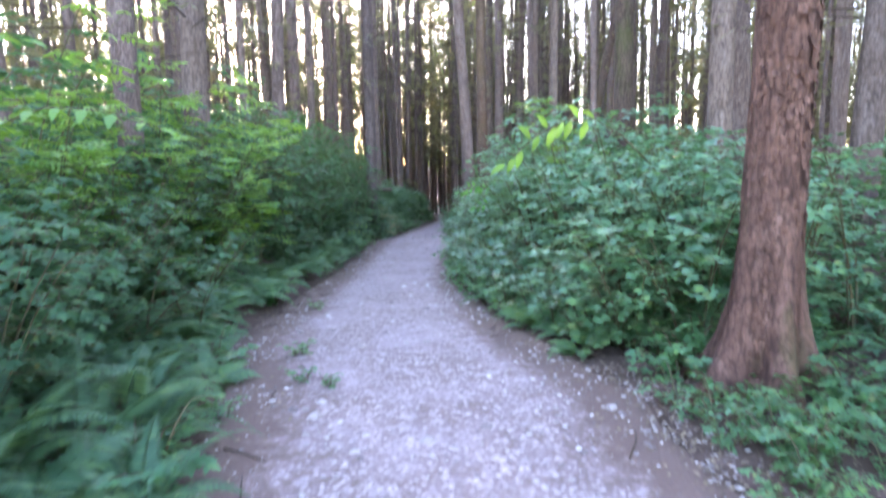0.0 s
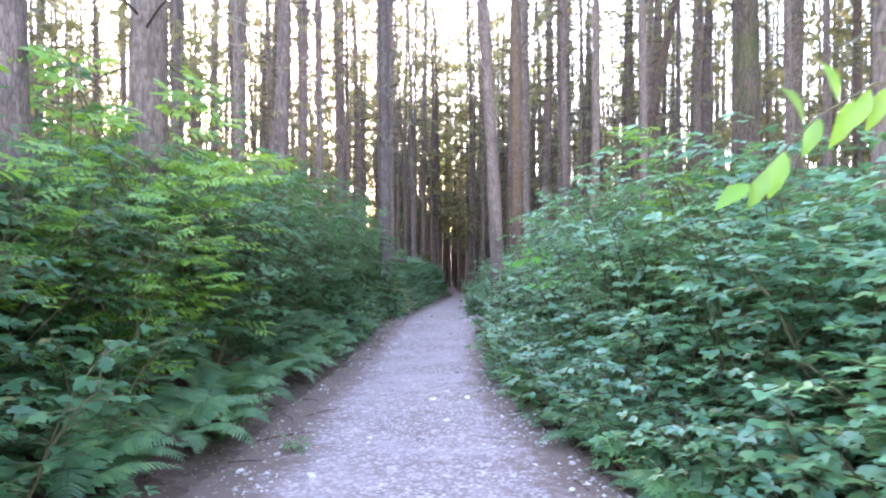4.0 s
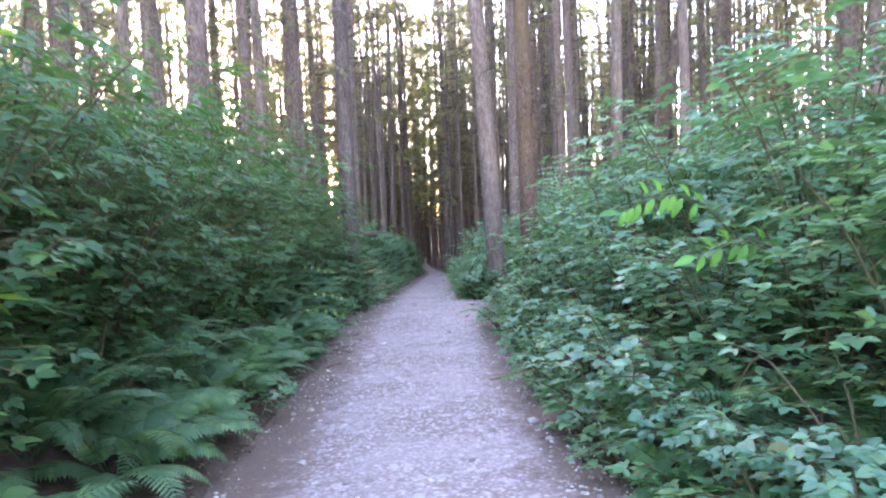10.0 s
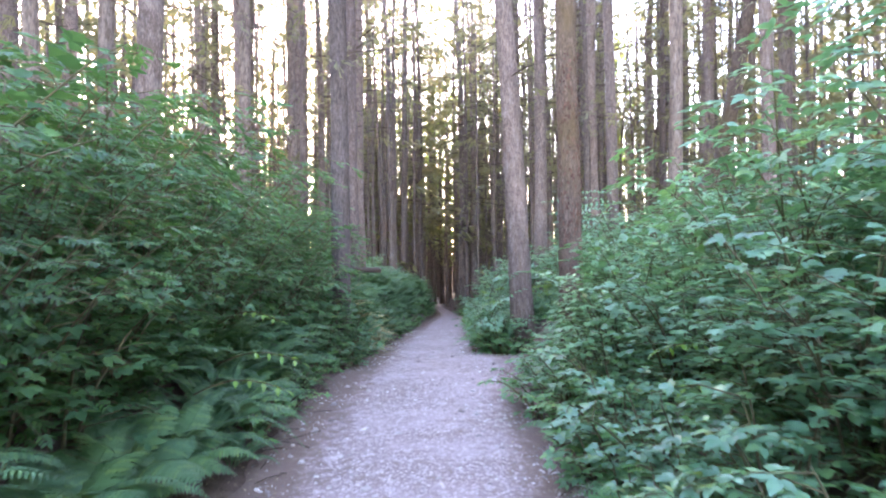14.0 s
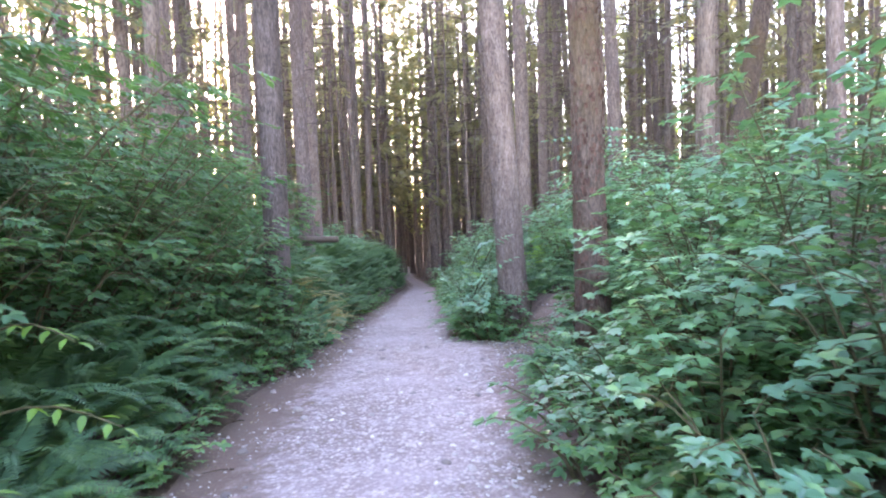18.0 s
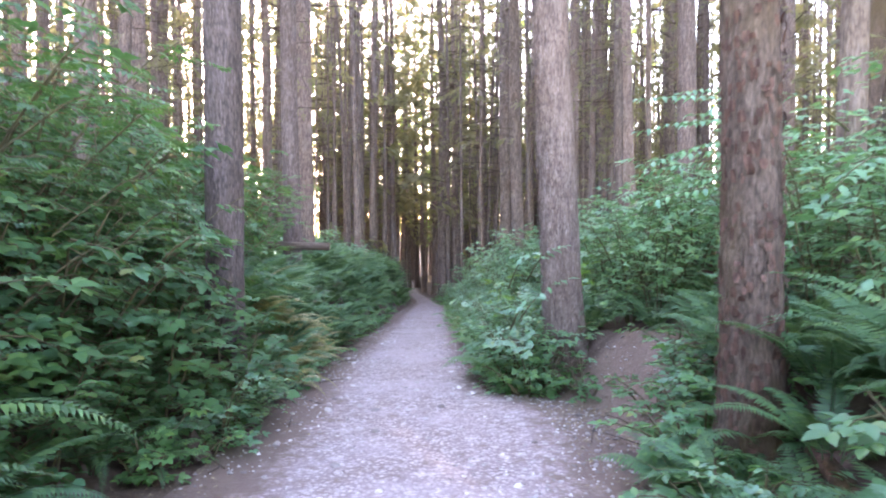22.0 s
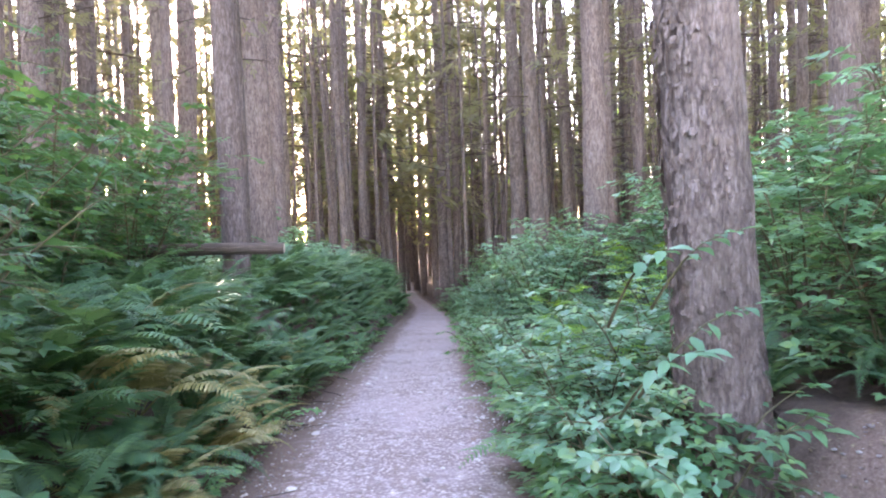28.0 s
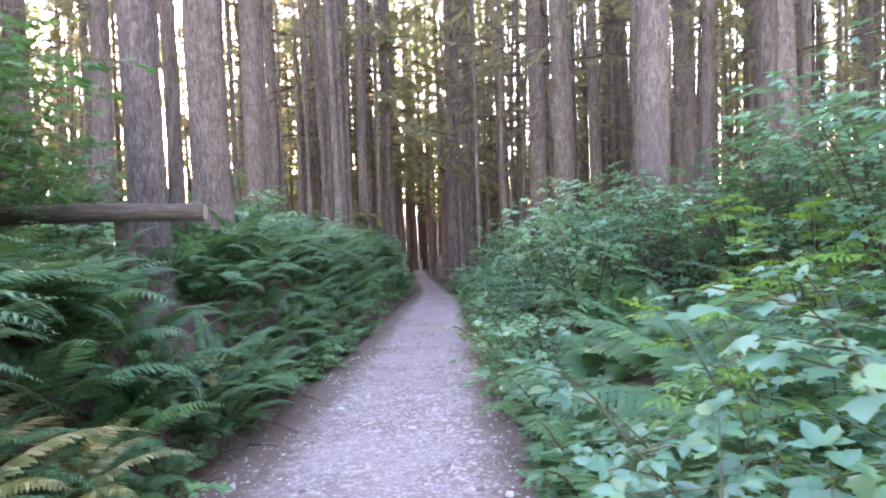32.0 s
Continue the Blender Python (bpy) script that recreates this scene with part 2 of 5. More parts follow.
def gravel_material():
    n = Nodes("gravel")
    vec = n.coords()
    small = n.voronoi(vec, 34.0)
    chips = n.voronoi(vec, 15.0)
    tiny = n.noise(vec, 160.0, 5.0, 0.7)
    broad = n.noise(vec, 1.1, 5.0, 0.62)
    mid = n.noise(vec, 7.0, 5.0, 0.7)
    stone = n.ramp(small.outputs["Color"], [(0.1, (0.23, 0.168, 0.155)), (0.55, (0.42, 0.32, 0.3)), (0.92, (0.7, 0.57, 0.53))])
    col = n.mix(n.ramp(small.outputs["Distance"], [(0.3, (0, 0, 0)), (0.7, (0.85, 0.85, 0.85))]), stone, (0.21, 0.15, 0.125))
    col = n.mix(n.ramp(mid, [(0.5, (0, 0, 0)), (0.7, (0.7, 0.7, 0.7))]), col, (0.23, 0.165, 0.135))
    col = n.mix(n.ramp(broad, [(0.42, (0, 0, 0)), (0.62, (0.45, 0.45, 0.45))]), col, (0.48, 0.37, 0.36))
    col = n.mix(n.ramp(chips.outputs["Color"], [(0.74, (0, 0, 0)), (0.84, (0.55, 0.55, 0.55))]), col, n.mix(small.outputs["Color"], (0.36, 0.27, 0.25), (0.72, 0.6, 0.57)))
    edge = n.add("ShaderNodeAttribute")
    edge.attribute_name = "edge"
    dirt = n.mix(tiny, (0.085, 0.051, 0.035), (0.255, 0.168, 0.125))
    worn = n.add("ShaderNodeMath")
    worn.operation = "ADD"
    n.link(edge.outputs["Fac"], worn.inputs[0])
    n.link(n.ramp(mid, [(0.3, (0, 0, 0)), (0.8, (0.7, 0.7, 0.7))]), worn.inputs[1])
    col = n.mix(n.ramp(worn.outputs[0], [(0.36, (0, 0, 0)), (0.78, (0.95, 0.95, 0.95))]), col, dirt)
    col = n.mix(n.ramp(tiny, [(0.35, (0.25, 0.25, 0.25)), (0.6, (0, 0, 0))]), col, (0.12, 0.10, 0.095))
    nor = n.bump(small.outputs["Distance"], 0.6, -0.012)
    nor = n.bump(mid, 0.3, 0.015, nor)
    nor = n.bump(tiny, 0.5, 0.006, nor)
    return n.finish(col, 0.88, nor, 0.25)


def soil_material():
    n = Nodes("forest_soil")
    vec = n.coords()
    a, b = n.noise(vec, 6.0, 6.0, 0.7), n.noise(vec, 55.0, 5.0, 0.7)
    col = n.ramp(a, [(0.25, (0.05, 0.034, 0.026)), (0.55, (0.13, 0.088, 0.069)), (0.8, (0.215, 0.152, 0.122))])
    col = n.mix(n.ramp(b, [(0.5, (0, 0, 0)), (0.68, (0.6, 0.6, 0.6))]), col, (0.2, 0.14, 0.095))
    trodden = n.add("ShaderNodeAttribute")
    trodden.attribute_name = "trodden"
    col = n.mix(trodden.outputs["Fac"], col, n.ramp(b, [(0.3, (0.15, 0.096, 0.07)), (0.55, (0.25, 0.17, 0.132)), (0.75, (0.38, 0.285, 0.235))]))
    nor = n.bump(a, 0.6, 0.05)
    nor = n.bump(b, 0.7, 0.015, nor)
    return n.finish(col, 0.95, nor, 0.15)


def stone_material():
    n = Nodes("pale_stone")
    info = n.add("ShaderNodeObjectInfo")
    geo = n.add("ShaderNodeNewGeometry")
    both = n.add("ShaderNodeMath")
    both.operation = "ADD"
    n.link(info.outputs["Random"], both.inputs[0])
    n.link(geo.outputs["Random Per Island"], both.inputs[1])
    half = n.add("ShaderNodeMath")
    half.operation = "FRACT"
    n.link(both.outputs[0], half.inputs[0])
    col = n.ramp(half.outputs[0], [(0.0, (0.17, 0.13, 0.115)), (0.45, (0.34, 0.28, 0.25)), (0.8, (0.5, 0.43, 0.385)), (1.0, (0.68, 0.61, 0.55))])
    speck = n.noise(n.coords(), 60.0, 4.0)
    col = n.mix(n.ramp(speck, [(0.45, (0, 0, 0)), (0.7, (0.5, 0.5, 0.5))]), col, (0.2, 0.18, 0.17))
    return n.finish(col, 0.8, n.bump(speck, 0.4, 0.004), 0.3)


def cut_wood_material():
    n = Nodes("weathered_wood")
    col = n.ramp(n.noise(n.coords((0.3, 6, 6)), 9.0, 5.0), [(0.25, (0.045, 0.03, 0.022)), (0.55, (0.11, 0.078, 0.058)), (0.8, (0.22, 0.17, 0.135))])
    return n.finish(col, 0.85, n.bump(n.noise(n.coords((0.3, 8, 8)), 14.0, 5.0), 0.6, 0.008), 0.25)


M_GRAVEL, M_SOIL, M_STONE, M_WOOD = gravel_material(), soil_material(), stone_material(), cut_wood_material()
M_CUT = Nodes("sawn_end_wood")
M_CUT = M_CUT.finish(M_CUT.ramp(M_CUT.noise(M_CUT.coords(), 30.0), [(0.3, (0.28, 0.2, 0.12)), (0.7, (0.5, 0.4, 0.28))]), 0.8)

# ---- the lie of the land ----
G_Y = [-40, 0, 4, 7.5, 11.4, 14.4, 16, 20.7, 22, 26.4, 28, 30, 65, 70, 400]
G_Z = [1.6, 0.05, -0.1, -0.34, -0.62, -0.82, -0.88, -0.98, -1.05, -1.43, -1.58, -1.69, -3.72, -3.8, -4.4]
L_Y = [-12, 2, 4.4, 6.0, 7.7, 11, 20, 24, 28, 31, 35, 40, 45, 50, 60, 80, 120]
L_X = [-1.3, -1.25, -1.65, -2.2, -2.2, -2.3, -2.4, -2.15, -2.15, -1.9, -1.6, -1.3, -0.85, -0.55, -0.9, -1.5, -2.4]
R_Y = [-12, 2, 4.3, 5, 6.2, 7.6, 11.4, 15, 18, 19.5, 21, 22, 23, 23.7, 24.3, 26, 30, 35, 40, 45, 49, 60, 80, 120]
R_X = [1.4, 1.4, 1.35, 1.27, 1.0, 0.68, 0.36, 0.4, 0.58, 0.76, 0.9, 1.1, 1.1, 0.8, 0.56, 0.5, 0.58, 0.8, 0.98, 1.0, 0.68, 0.25, -0.3, -1.1]




def smooth(a, b, v):
    u = min(1.0, max(0.0, (v - a) / (b - a)))
    return u * u * (3 - 2 * u)


def trail_z(y):
    return float(np.interp(y, G_Y, G_Z))


def left_edge(y):
    return float(np.interp(y, L_Y, L_X)) + 0.10 * noise.noise((0.0, y * 1.3, 3.0)) + 0.05 * noise.noise((0.0, y * 4.0, 9.0))


def right_edge(y):
    return float(np.interp(y, R_Y, R_X)) + 0.10 * noise.noise((5.0, y * 1.3, 3.0)) + 0.05 * noise.noise((5.0, y * 4.0, 9.0))


def land(x, y):
    """Height of the forest floor: the trail lies between two low banks."""
    z = trail_z(y)
    dl, dr = left_edge(y) - x, x - right_edge(y)
    far = 1.0 - smooth(45, 66, y)
    if dl > 0:
        z += (0.15 + (0.75 + 0.35 * smooth(24, 27, y) + 0.4 * smooth(30, 32.5, y)) * smooth(3, 9, y) * far) * smooth(0.0, 1.7 - 0.6 * smooth(23, 26, y), dl) + 0.05 * noise.noise((x * 1.7, y * 1.7, 0))
    elif dr > 0:
        z += 0.7 * smooth(1.5, 3.4, dr) * smooth(19, 22, y) * (1 - smooth(29, 33, y))
        z += (0.05 + 0.68 * smooth(5, 12, y) * far) * smooth(0.0, 1.2, dr) + 0.05 * noise.noise((x * 1.7, y * 1.7, 0))
    else:
        z -= 0.06 * smooth(0.0, 0.25, min(-dl, -dr))
    if abs(x) > 6:
        z += 0.35 * noise.noise((x * 0.15, y * 0.15, 7.0)) * smooth(6, 14, abs(x))
    return z


def open_dirt(x, y):
    """The bare patch where a side track leaves the path."""
    return float(np.interp(y, R_Y, R_X)) - 0.3 < x < 1.7 + 0.9 * max(0.0, y - 22.0) and 20.8 + 0.5 * max(0.0, x - 1.0) < y < 23.75 + 0.35 * max(0.0, x - 0.9)


# ---- mesh helpers ----
def mesh_of(name, verts, faces, mats, shade=True, index=None):
    me = bpy.data.meshes.new(name)
    me.from_pydata(verts.tolist() if isinstance(verts, np.ndarray) else verts, [], faces.tolist() if isinstance(faces, np.ndarray) else faces)
    for m in mats if isinstance(mats, (list, tuple)) else [mats]:
        me.materials.append(m)
    if shade:
        me.shade_smooth()
    if index is not None:
        me.polygons.foreach_set("material_index", index)
    me.update()
    return me


def part(name, me, parent, label="", category=""):
    ob = new(name, me)
    ob.parent = parent
    if label:
        tagged(ob, label)
    return ob


def thing(name, label, category, group="", kind="", me=None):
    return tagged(new(name, me), label, category, group, kind)


def tube(points, radii, sides=6, cap=True):
    """A tapered tube along points: verts and faces."""
    pts = [Vector(p) for p in points]
    verts, faces = [], []
    for i, p in enumerate(pts):
        d = (pts[min(i + 1, len(pts) - 1)] - pts[max(i - 1, 0)]).normalized()
        a = d.cross(Vector((0.3, 0.9, 0.1))).normalized() if abs(d.z) > 0.7 else d.cross(Vector((0, 0, 1))).normalized()
        b = d.cross(a)
        for k in range(sides):
            w = 2 * math.pi * k / sides
            verts.append(p + radii[i] * (math.cos(w) * a + math.sin(w) * b))
    for i in range(len(pts) - 1):
        for k in range(sides):
            q = (k + 1) % sides
            faces.append((i * sides + k, i * sides + q, (i + 1) * sides + q, (i + 1) * sides + k))
    if cap:
        faces.append(tuple(range(sides))[::-1])
        faces.append(tuple((len(pts) - 1) * sides + k for k in range(sides)))
    return [tuple(v) for v in verts], faces


class Heap:
    """Collects verts and faces of many small pieces into one mesh."""

    def __init__(self):
        self.v, self.f, self.n = [], [], 0

    def put(self, verts, faces):
        self.v.extend(verts)
        self.f.extend(tuple(i + self.n for i in f) for f in faces)
        self.n += len(verts)

    def mesh(self, name, mats, shade=True):
        return mesh_of(name, self.v, self.f, mats, shade)


LEAF = np.array([(0, 0, 0), (0.24, 0.27, 0.05), (0.6, 0.25, 0.04), (1, 0, -0.10), (0.6, -0.25, 0.04), (0.24, -0.27, 0.05)])
SPRIG = np.array([(0, 0, 0), (0.66, 0.34, -0.05), (0.45, 0.56, -0.06), (1, 0.12, -0.14), (1, -0.12, -0.14), (0.45, -0.56, -0.06), (0.66, -0.34, -0.05)])
SPRIG_F = [(0, 1, 2), (0, 4, 3), (0, 5, 6)]
LEAF_F = [(0, 3, 2, 1), (0, 5, 4, 3)]
FINE = np.array([(0, 0, 0), (0.16, 0.2, 0.03), (0.16, 0, 0), (0.16, -0.2, 0.03), (0.42, 0.33, 0.06), (0.42, 0, 0.0), (0.42, -0.33, 0.06),
                 (0.72, 0.22, 0.02), (0.72, 0, -0.03), (0.72, -0.22, 0.02), (1, 0, -0.12)])
FINE_F = [(0, 2, 1), (0, 3, 2), (1, 2, 5, 4), (2, 3, 6, 5), (4, 5, 8, 7), (5, 6, 9, 8), (7, 8, 10), (8, 9, 10)]
LOBED = np.array([(0, 0, 0), (-0.12, 0.2, -0.02), (0.02, 0.42, -0.05), (0.2, 0.33, 0.04), (0.36, 0.56, -0.06), (0.55, 0.3, 0.03), (0.72, 0.27, 0.0), (1, 0, -0.14),
                  (0.72, -0.27, 0.0), (0.55, -0.3, 0.03), (0.36, -0.56, -0.06), (0.2, -0.33, 0.04), (0.02, -0.42, -0.05), (-0.12, -0.2, -0.02), (0.45, 0, -0.03)])
LOBED_F = [(0, 14, 3, 2, 1), (3, 14, 5, 4), (14, 7, 6, 5), (0, 13, 12, 11, 14), (11, 10, 9, 14), (14, 9, 8, 7)]
BLADE, BLADE_F = np.array([(0, 0, 0), (0.45, 0.3, 0.05), (1, 0, -0.1), (0.45, -0.3, 0.05)]), [(0, 2, 1), (0, 3, 2)]
NARROW = LEAF * (1, 0.68, 1)


class Foliage:
    """Many copies of a leaf blade, each with its own pose, in one mesh."""

    def __init__(self, blade=LEAF, faces=LEAF_F):
        self.blade, self.faces, self.m = blade, faces, []

    def put(self, place, along, up, size, width=1.0):
        a = along.normalized()
        s = up.cross(a).normalized()
        u = a.cross(s)
        self.m.append((a * size, s * size * width, u * size, place))

    def arrays(self):
        m = np.array([[tuple(c) for c in row] for row in self.m])          # n, 4, 3
        v = np.einsum("kj,njc->nkc", self.blade, m[:, :3]) + m[:, 3][:, None]
        n, k = v.shape[:2]
        return v.reshape(-1, 3), [tuple(i * k + q for q in f) for i in range(n) for f in self.faces]

    def mesh(self, name, mat):
        v, f = self.arrays()
        return mesh_of(name, v, f, mat)


def ways(rng, tilt):
    w = rng.uniform(0, 2 * math.pi)
    return Vector((math.cos(w), math.sin(w), math.tan(tilt)))


# ---- ground and trail ----
def span(*runs):
    out = []
    for a, b, step in runs:
        out += list(np.arange(a, b, step))
    return out


def build_ground():
    xs = [-1500, -400, -150, -80, -55] + span((-40, -12, 2.0), (-12, -4.5, 0.6), (-4.5, 3.2, 0.13), (3.2, 12, 0.6), (12, 40, 2.0)) + [40, 55, 80, 150, 400, 1500]
    ys = [-1500, -300, -80, -40] + span((-20, -4, 1.5), (-4, 36, 0.2), (36, 70, 0.6), (70, 140, 3.0)) + [140, 170, 230, 400, 1500]
    verts = [(x, y, land(x, y)) for y in ys for x in xs]
    w = len(xs)
    faces = [(j * w + i, j * w + i + 1, (j + 1) * w + i + 1, (j + 1) * w + i) for j in range(len(ys) - 1) for i in range(w - 1)]
    me = mesh_of("ground", verts, faces, M_SOIL)
    me.attributes.new("trodden", "FLOAT", "POINT").data.foreach_set("value", [1.0 if 20 < y < 27 and 0 < x < 5 and open_dirt(x, y) else 0.0 for x, y, z in verts])
    tagged(new("ground", me), "dark brown forest soil with needles and leaf litter", "ground", kind="structure")


def build_path():
    ys = span((-10, -2, 0.5), (-2, 36, 0.08), (36, 66, 0.3), (66, 84, 1.0))
    cols = 34
    verts, edge = [], []
    for y in ys:
        a, b = left_edge(y) - 0.12, right_edge(y) + 0.12
        for i in range(cols + 1):
            u = i / cols
            x = a + (b - a) * u
            rim = min(u, 1 - u)
            z = trail_z(y) + 0.005 * noise.noise((x * 1.6, y * 0.7, 0)) + 0.0015 * noise.noise((x * 9, y * 9, 2)) + 0.02 * math.sin(math.pi * u) + 0.012
            z -= 0.09 * (1 - smooth(0.0, 0.07, rim))
            verts.append((x, y, z))
            edge.append(1 - (smooth(0.0, 0.36, u) if u < 0.5 else smooth(0.0, 0.34, 1 - u)))
    w = cols + 1
    faces = [(j * w + i, j * w + i + 1, (j + 1) * w + i + 1, (j + 1) * w + i) for j in range(len(ys) - 1) for i in range(cols)]
    me = mesh_of("path", verts, faces, M_GRAVEL)
    me.attributes.new("edge", "FLOAT", "POINT").data.foreach_set("value", edge)
    return tagged(new("path", me), "pale grey gravel forest path with dirt edges", "path", kind="structure")


build_ground()
path = build_path()


def on_path(x, y):
    return trail_z(y) + 0.025


# ---- trees ----
def trunk_mesh(seed, radius, height, sides, rings, mat, flare=0.6, rough=0.06, lean=(0, 0), bend=0.0, bottom=-0.5, roots=1.0):
    """A tapered trunk with a root flare, slight sweep and lumpy bark."""
    verts, faces = [], []
    off = seed * 17.3
    zs = [bottom + (height - bottom) * (i / (rings - 1)) ** 1.7 for i in range(rings)]
    for z in zs:
        u = max(0.0, z) / height
        r0 = radius * (1 - 0.72 * u) * (1 + flare * math.exp(-max(z + 0.15, 0.0) * 2.6))
        cx = lean[0] * z + bend * math.sin(z * 0.22 + seed) * min(1.0, max(z, 0.0) / 4)
        cy = lean[1] * z + bend * math.cos(z * 0.19 + seed * 2) * min(1.0, max(z, 0.0) / 4)
        for k in range(sides):
            w = 2 * math.pi * k / sides
            c, s = math.cos(w), math.sin(w)
            lobes = 0.16 * roots * flare * math.exp(-max(z, 0.0) * 2.2) * math.sin(5 * w + seed)
            r = r0 * (1 + lobes + rough * (noise.noise((c * 2.4 + off, s * 2.4, z * 0.7)) + 0.7 * noise.noise((c * 7 + off, s * 7, z * 1.6))))
            if sides > 30:
                r += 0.012 * noise.noise((c * radius * 45 + off, s * radius * 45, z * 9))
            verts.append((cx + r * c, cy + r * s, z))
    for j in range(rings - 1):
        for k in range(sides):
            q = (k + 1) % sides
            faces.append((j * sides + k, j * sides + q, (j + 1) * sides + q, (j + 1) * sides + k))
    return mesh_of("trunk", verts, faces, mat)


def branch_meshes(seed, radius, height, low=3.0, bare=9.0, limbs=46, sprays=36, coarse=1.0):
    """Bare lower twigs, and drooping limbs with needle sprays above them."""
    rng = random.Random(seed)
    wood, green = Heap(), Foliage(SPRIG, SPRIG_F)
    for i in range(limbs):
        u = (i + rng.random()) / limbs
        z = low + (height - low - 0.5) * u ** 1.45
        r = radius * (1 - 0.72 * z / height)
        w = rng.uniform(0, 2 * math.pi)
        out = Vector((math.cos(w), math.sin(w), 0))
        dead = z < bare + rng.uniform(-2.0, 2.5)
        length = rng.uniform(0.6, 2.2) if dead else (1.0 - 0.75 * max(0.0, (z - bare) / (height - bare))) * rng.uniform(2.0, 3.6)
        drop = rng.uniform(-0.1, 0.35)
        w0 = 0.022 if dead else 0.04
        if dead and rng.random() < 0.45:
            continue
        pts = [Vector((0, 0, z)) + out * (r * 0.8 + length * s) + Vector((0, 0, length * (0.12 * s - drop * s * s))) for s in (0, 0.35, 0.7, 1.0)]
        wood.put(*tube(pts, [0.6 * w0 * length ** 0.5, 0.45 * w0 * length ** 0.5, 0.25 * w0, 0.1 * w0], 3, cap=False))
        side = Vector((-out.y, out.x, 0))
        if dead:
            for _ in range(6):
                s = rng.uniform(0.2, 1.0)
                a = pts[0].lerp(pts[3], s)
                b = a + (side * rng.choice((-1, 1)) * rng.uniform(0.15, 0.5) + out * rng.uniform(0.0, 0.3) + Vector((0, 0, rng.uniform(-0.25, 0.1)))) * length * 0.6
                wood.put(*tube([a, b], [0.005, 0.002], 3, cap=False))
        n, fine = int(sprays * (0.45 if dead else 1.3 if z < 14 else 0.5)), coarse * (0.62 if z < 14 else 1.0)
        for _ in range(n):
            s = rng.uniform(0.15, 1.05)
            spread = 0.55 * length * (1.05 - s) + 0.15
            p = pts[0].lerp(pts[3], s) + side * rng.uniform(-spread, spread) + Vector((0, 0, rng.uniform(-0.25, 0.05)))
            green.put(p, out * rng.uniform(0.3, 1) + side * rng.uniform(-0.9, 0.9) + Vector((0, 0, rng.uniform(-0.6, 0.05))), Vector((rng.uniform(-0.4, 0.4), rng.uniform(-0.4, 0.4), 1)), rng.uniform(0.25, 0.6) * fine, rng.uniform(0.6, 1.0))
    return wood.mesh("branchwork", M_TWIG), green.mesh("crown", M_NEEDLE)


SUNLIT = ((-2.75, 25.6, 0.5),)


def in_sun_gap(x, y, gap):
    """Whether a place stands in one of the lanes through which the low sun reaches the path."""
    for a, b, wide in SUNLIT:
        dx, dy = x - a, y - b
        along = dx * math.sin(SUN_AZIMUTH) + dy * math.cos(SUN_AZIMUTH)
        if along > 1.0 and abs(dx * math.cos(SUN_AZIMUTH) - dy * math.sin(SUN_AZIMUTH)) < wide * gap * (1.0 if along < 45 else 2.0):
            return True
    return False


FOREST = []
for k in range(6):
    h = 24 + 2 * (k % 3)
    t_me = trunk_mesh(k + 1, 0.2, h, 14, 22, M_BARK if k % 2 else M_BARK_FAR, flare=0.5, bend=0.10, lean=((k - 2.5) * 0.006, (k % 3 - 1) * 0.006))
    FOREST.append((t_me, *branch_meshes(k + 40, 0.2, h, low=2.6 + k % 3, bare=10.0 + k % 4, limbs=58, sprays=24)))
OPEN = []
for k in range(6):
    OPEN.append((FOREST[k][0], *branch_meshes(k + 55, 0.2, 24 + 2 * (k % 3), low=3.0 + k % 3, bare=9.0 + k % 4, limbs=46, sprays=22)))
THIN = []
for k in range(6):
    h = 23 + 2 * (k % 3)
    t_me = trunk_mesh(k + 11, 0.2, h, 10, 14, M_BARK_FAR, flare=0.35, bend=0.14, lean=((k - 2.5) * 0.008, (k % 3 - 1) * 0.008))
    THIN.append((t_me, *branch_meshes(k + 70, 0.2, h, low=3.2 + k % 3, bare=5.0 + 2 * (k % 3), limbs=52, sprays=26, coarse=0.7)))


def forest_tree(x, y, diameter, variant, turn, label="tall straight conifer with a bare grey-brown trunk", group="forest trees"):
    t_me, l_me, c_me = (THIN if y > 40 else FOREST if x > 6 else OPEN)[variant % 6]
    tree = thing("conifer_tree", label, "tree", group)
    part("trunk", t_me, tree)
    tagged(part("branchwork", l_me, tree), kind="stuff")
    tagged(part("crown", c_me, tree), kind="stuff")
    s = diameter / 0.4
    tree.matrix_basis = Matrix.LocRotScale((x, y, land(x, y)), Euler((0, 0, turn)), (s, s, 0.85 + 0.15 * s))
    return tree


def near_tree(x, y, diameter, seed, mat, label, lean=(0, 0), flare=0.7, sides=44, rings=150, rough=0.05, height=27, name="conifer_tree", bend=0.04, base=None, roots=1.0):
    tree = thing(name, label, "tree", "trees beside the path")
    part("trunk", trunk_mesh(seed, diameter / 2, height, sides, rings, mat, flare=flare, rough=rough, lean=lean, bend=bend, bottom=-0.9, roots=roots), tree)
    l_me, c_me = branch_meshes(seed + 90, diameter / 2, height, low=5.5, bare=10, limbs=30, sprays=14)
    for me in (l_me, c_me):
        if lean != (0, 0):
            for v in me.vertices:
                v.co.x += lean[0] * v.co.z
                v.co.y += lean[1] * v.co.z
    tagged(part("branchwork", l_me, tree), kind="stuff")
    tagged(part("crown", c_me, tree), kind="stuff")
    tree.location = (x, y, land(x, y) if base is None else base)
    return tree


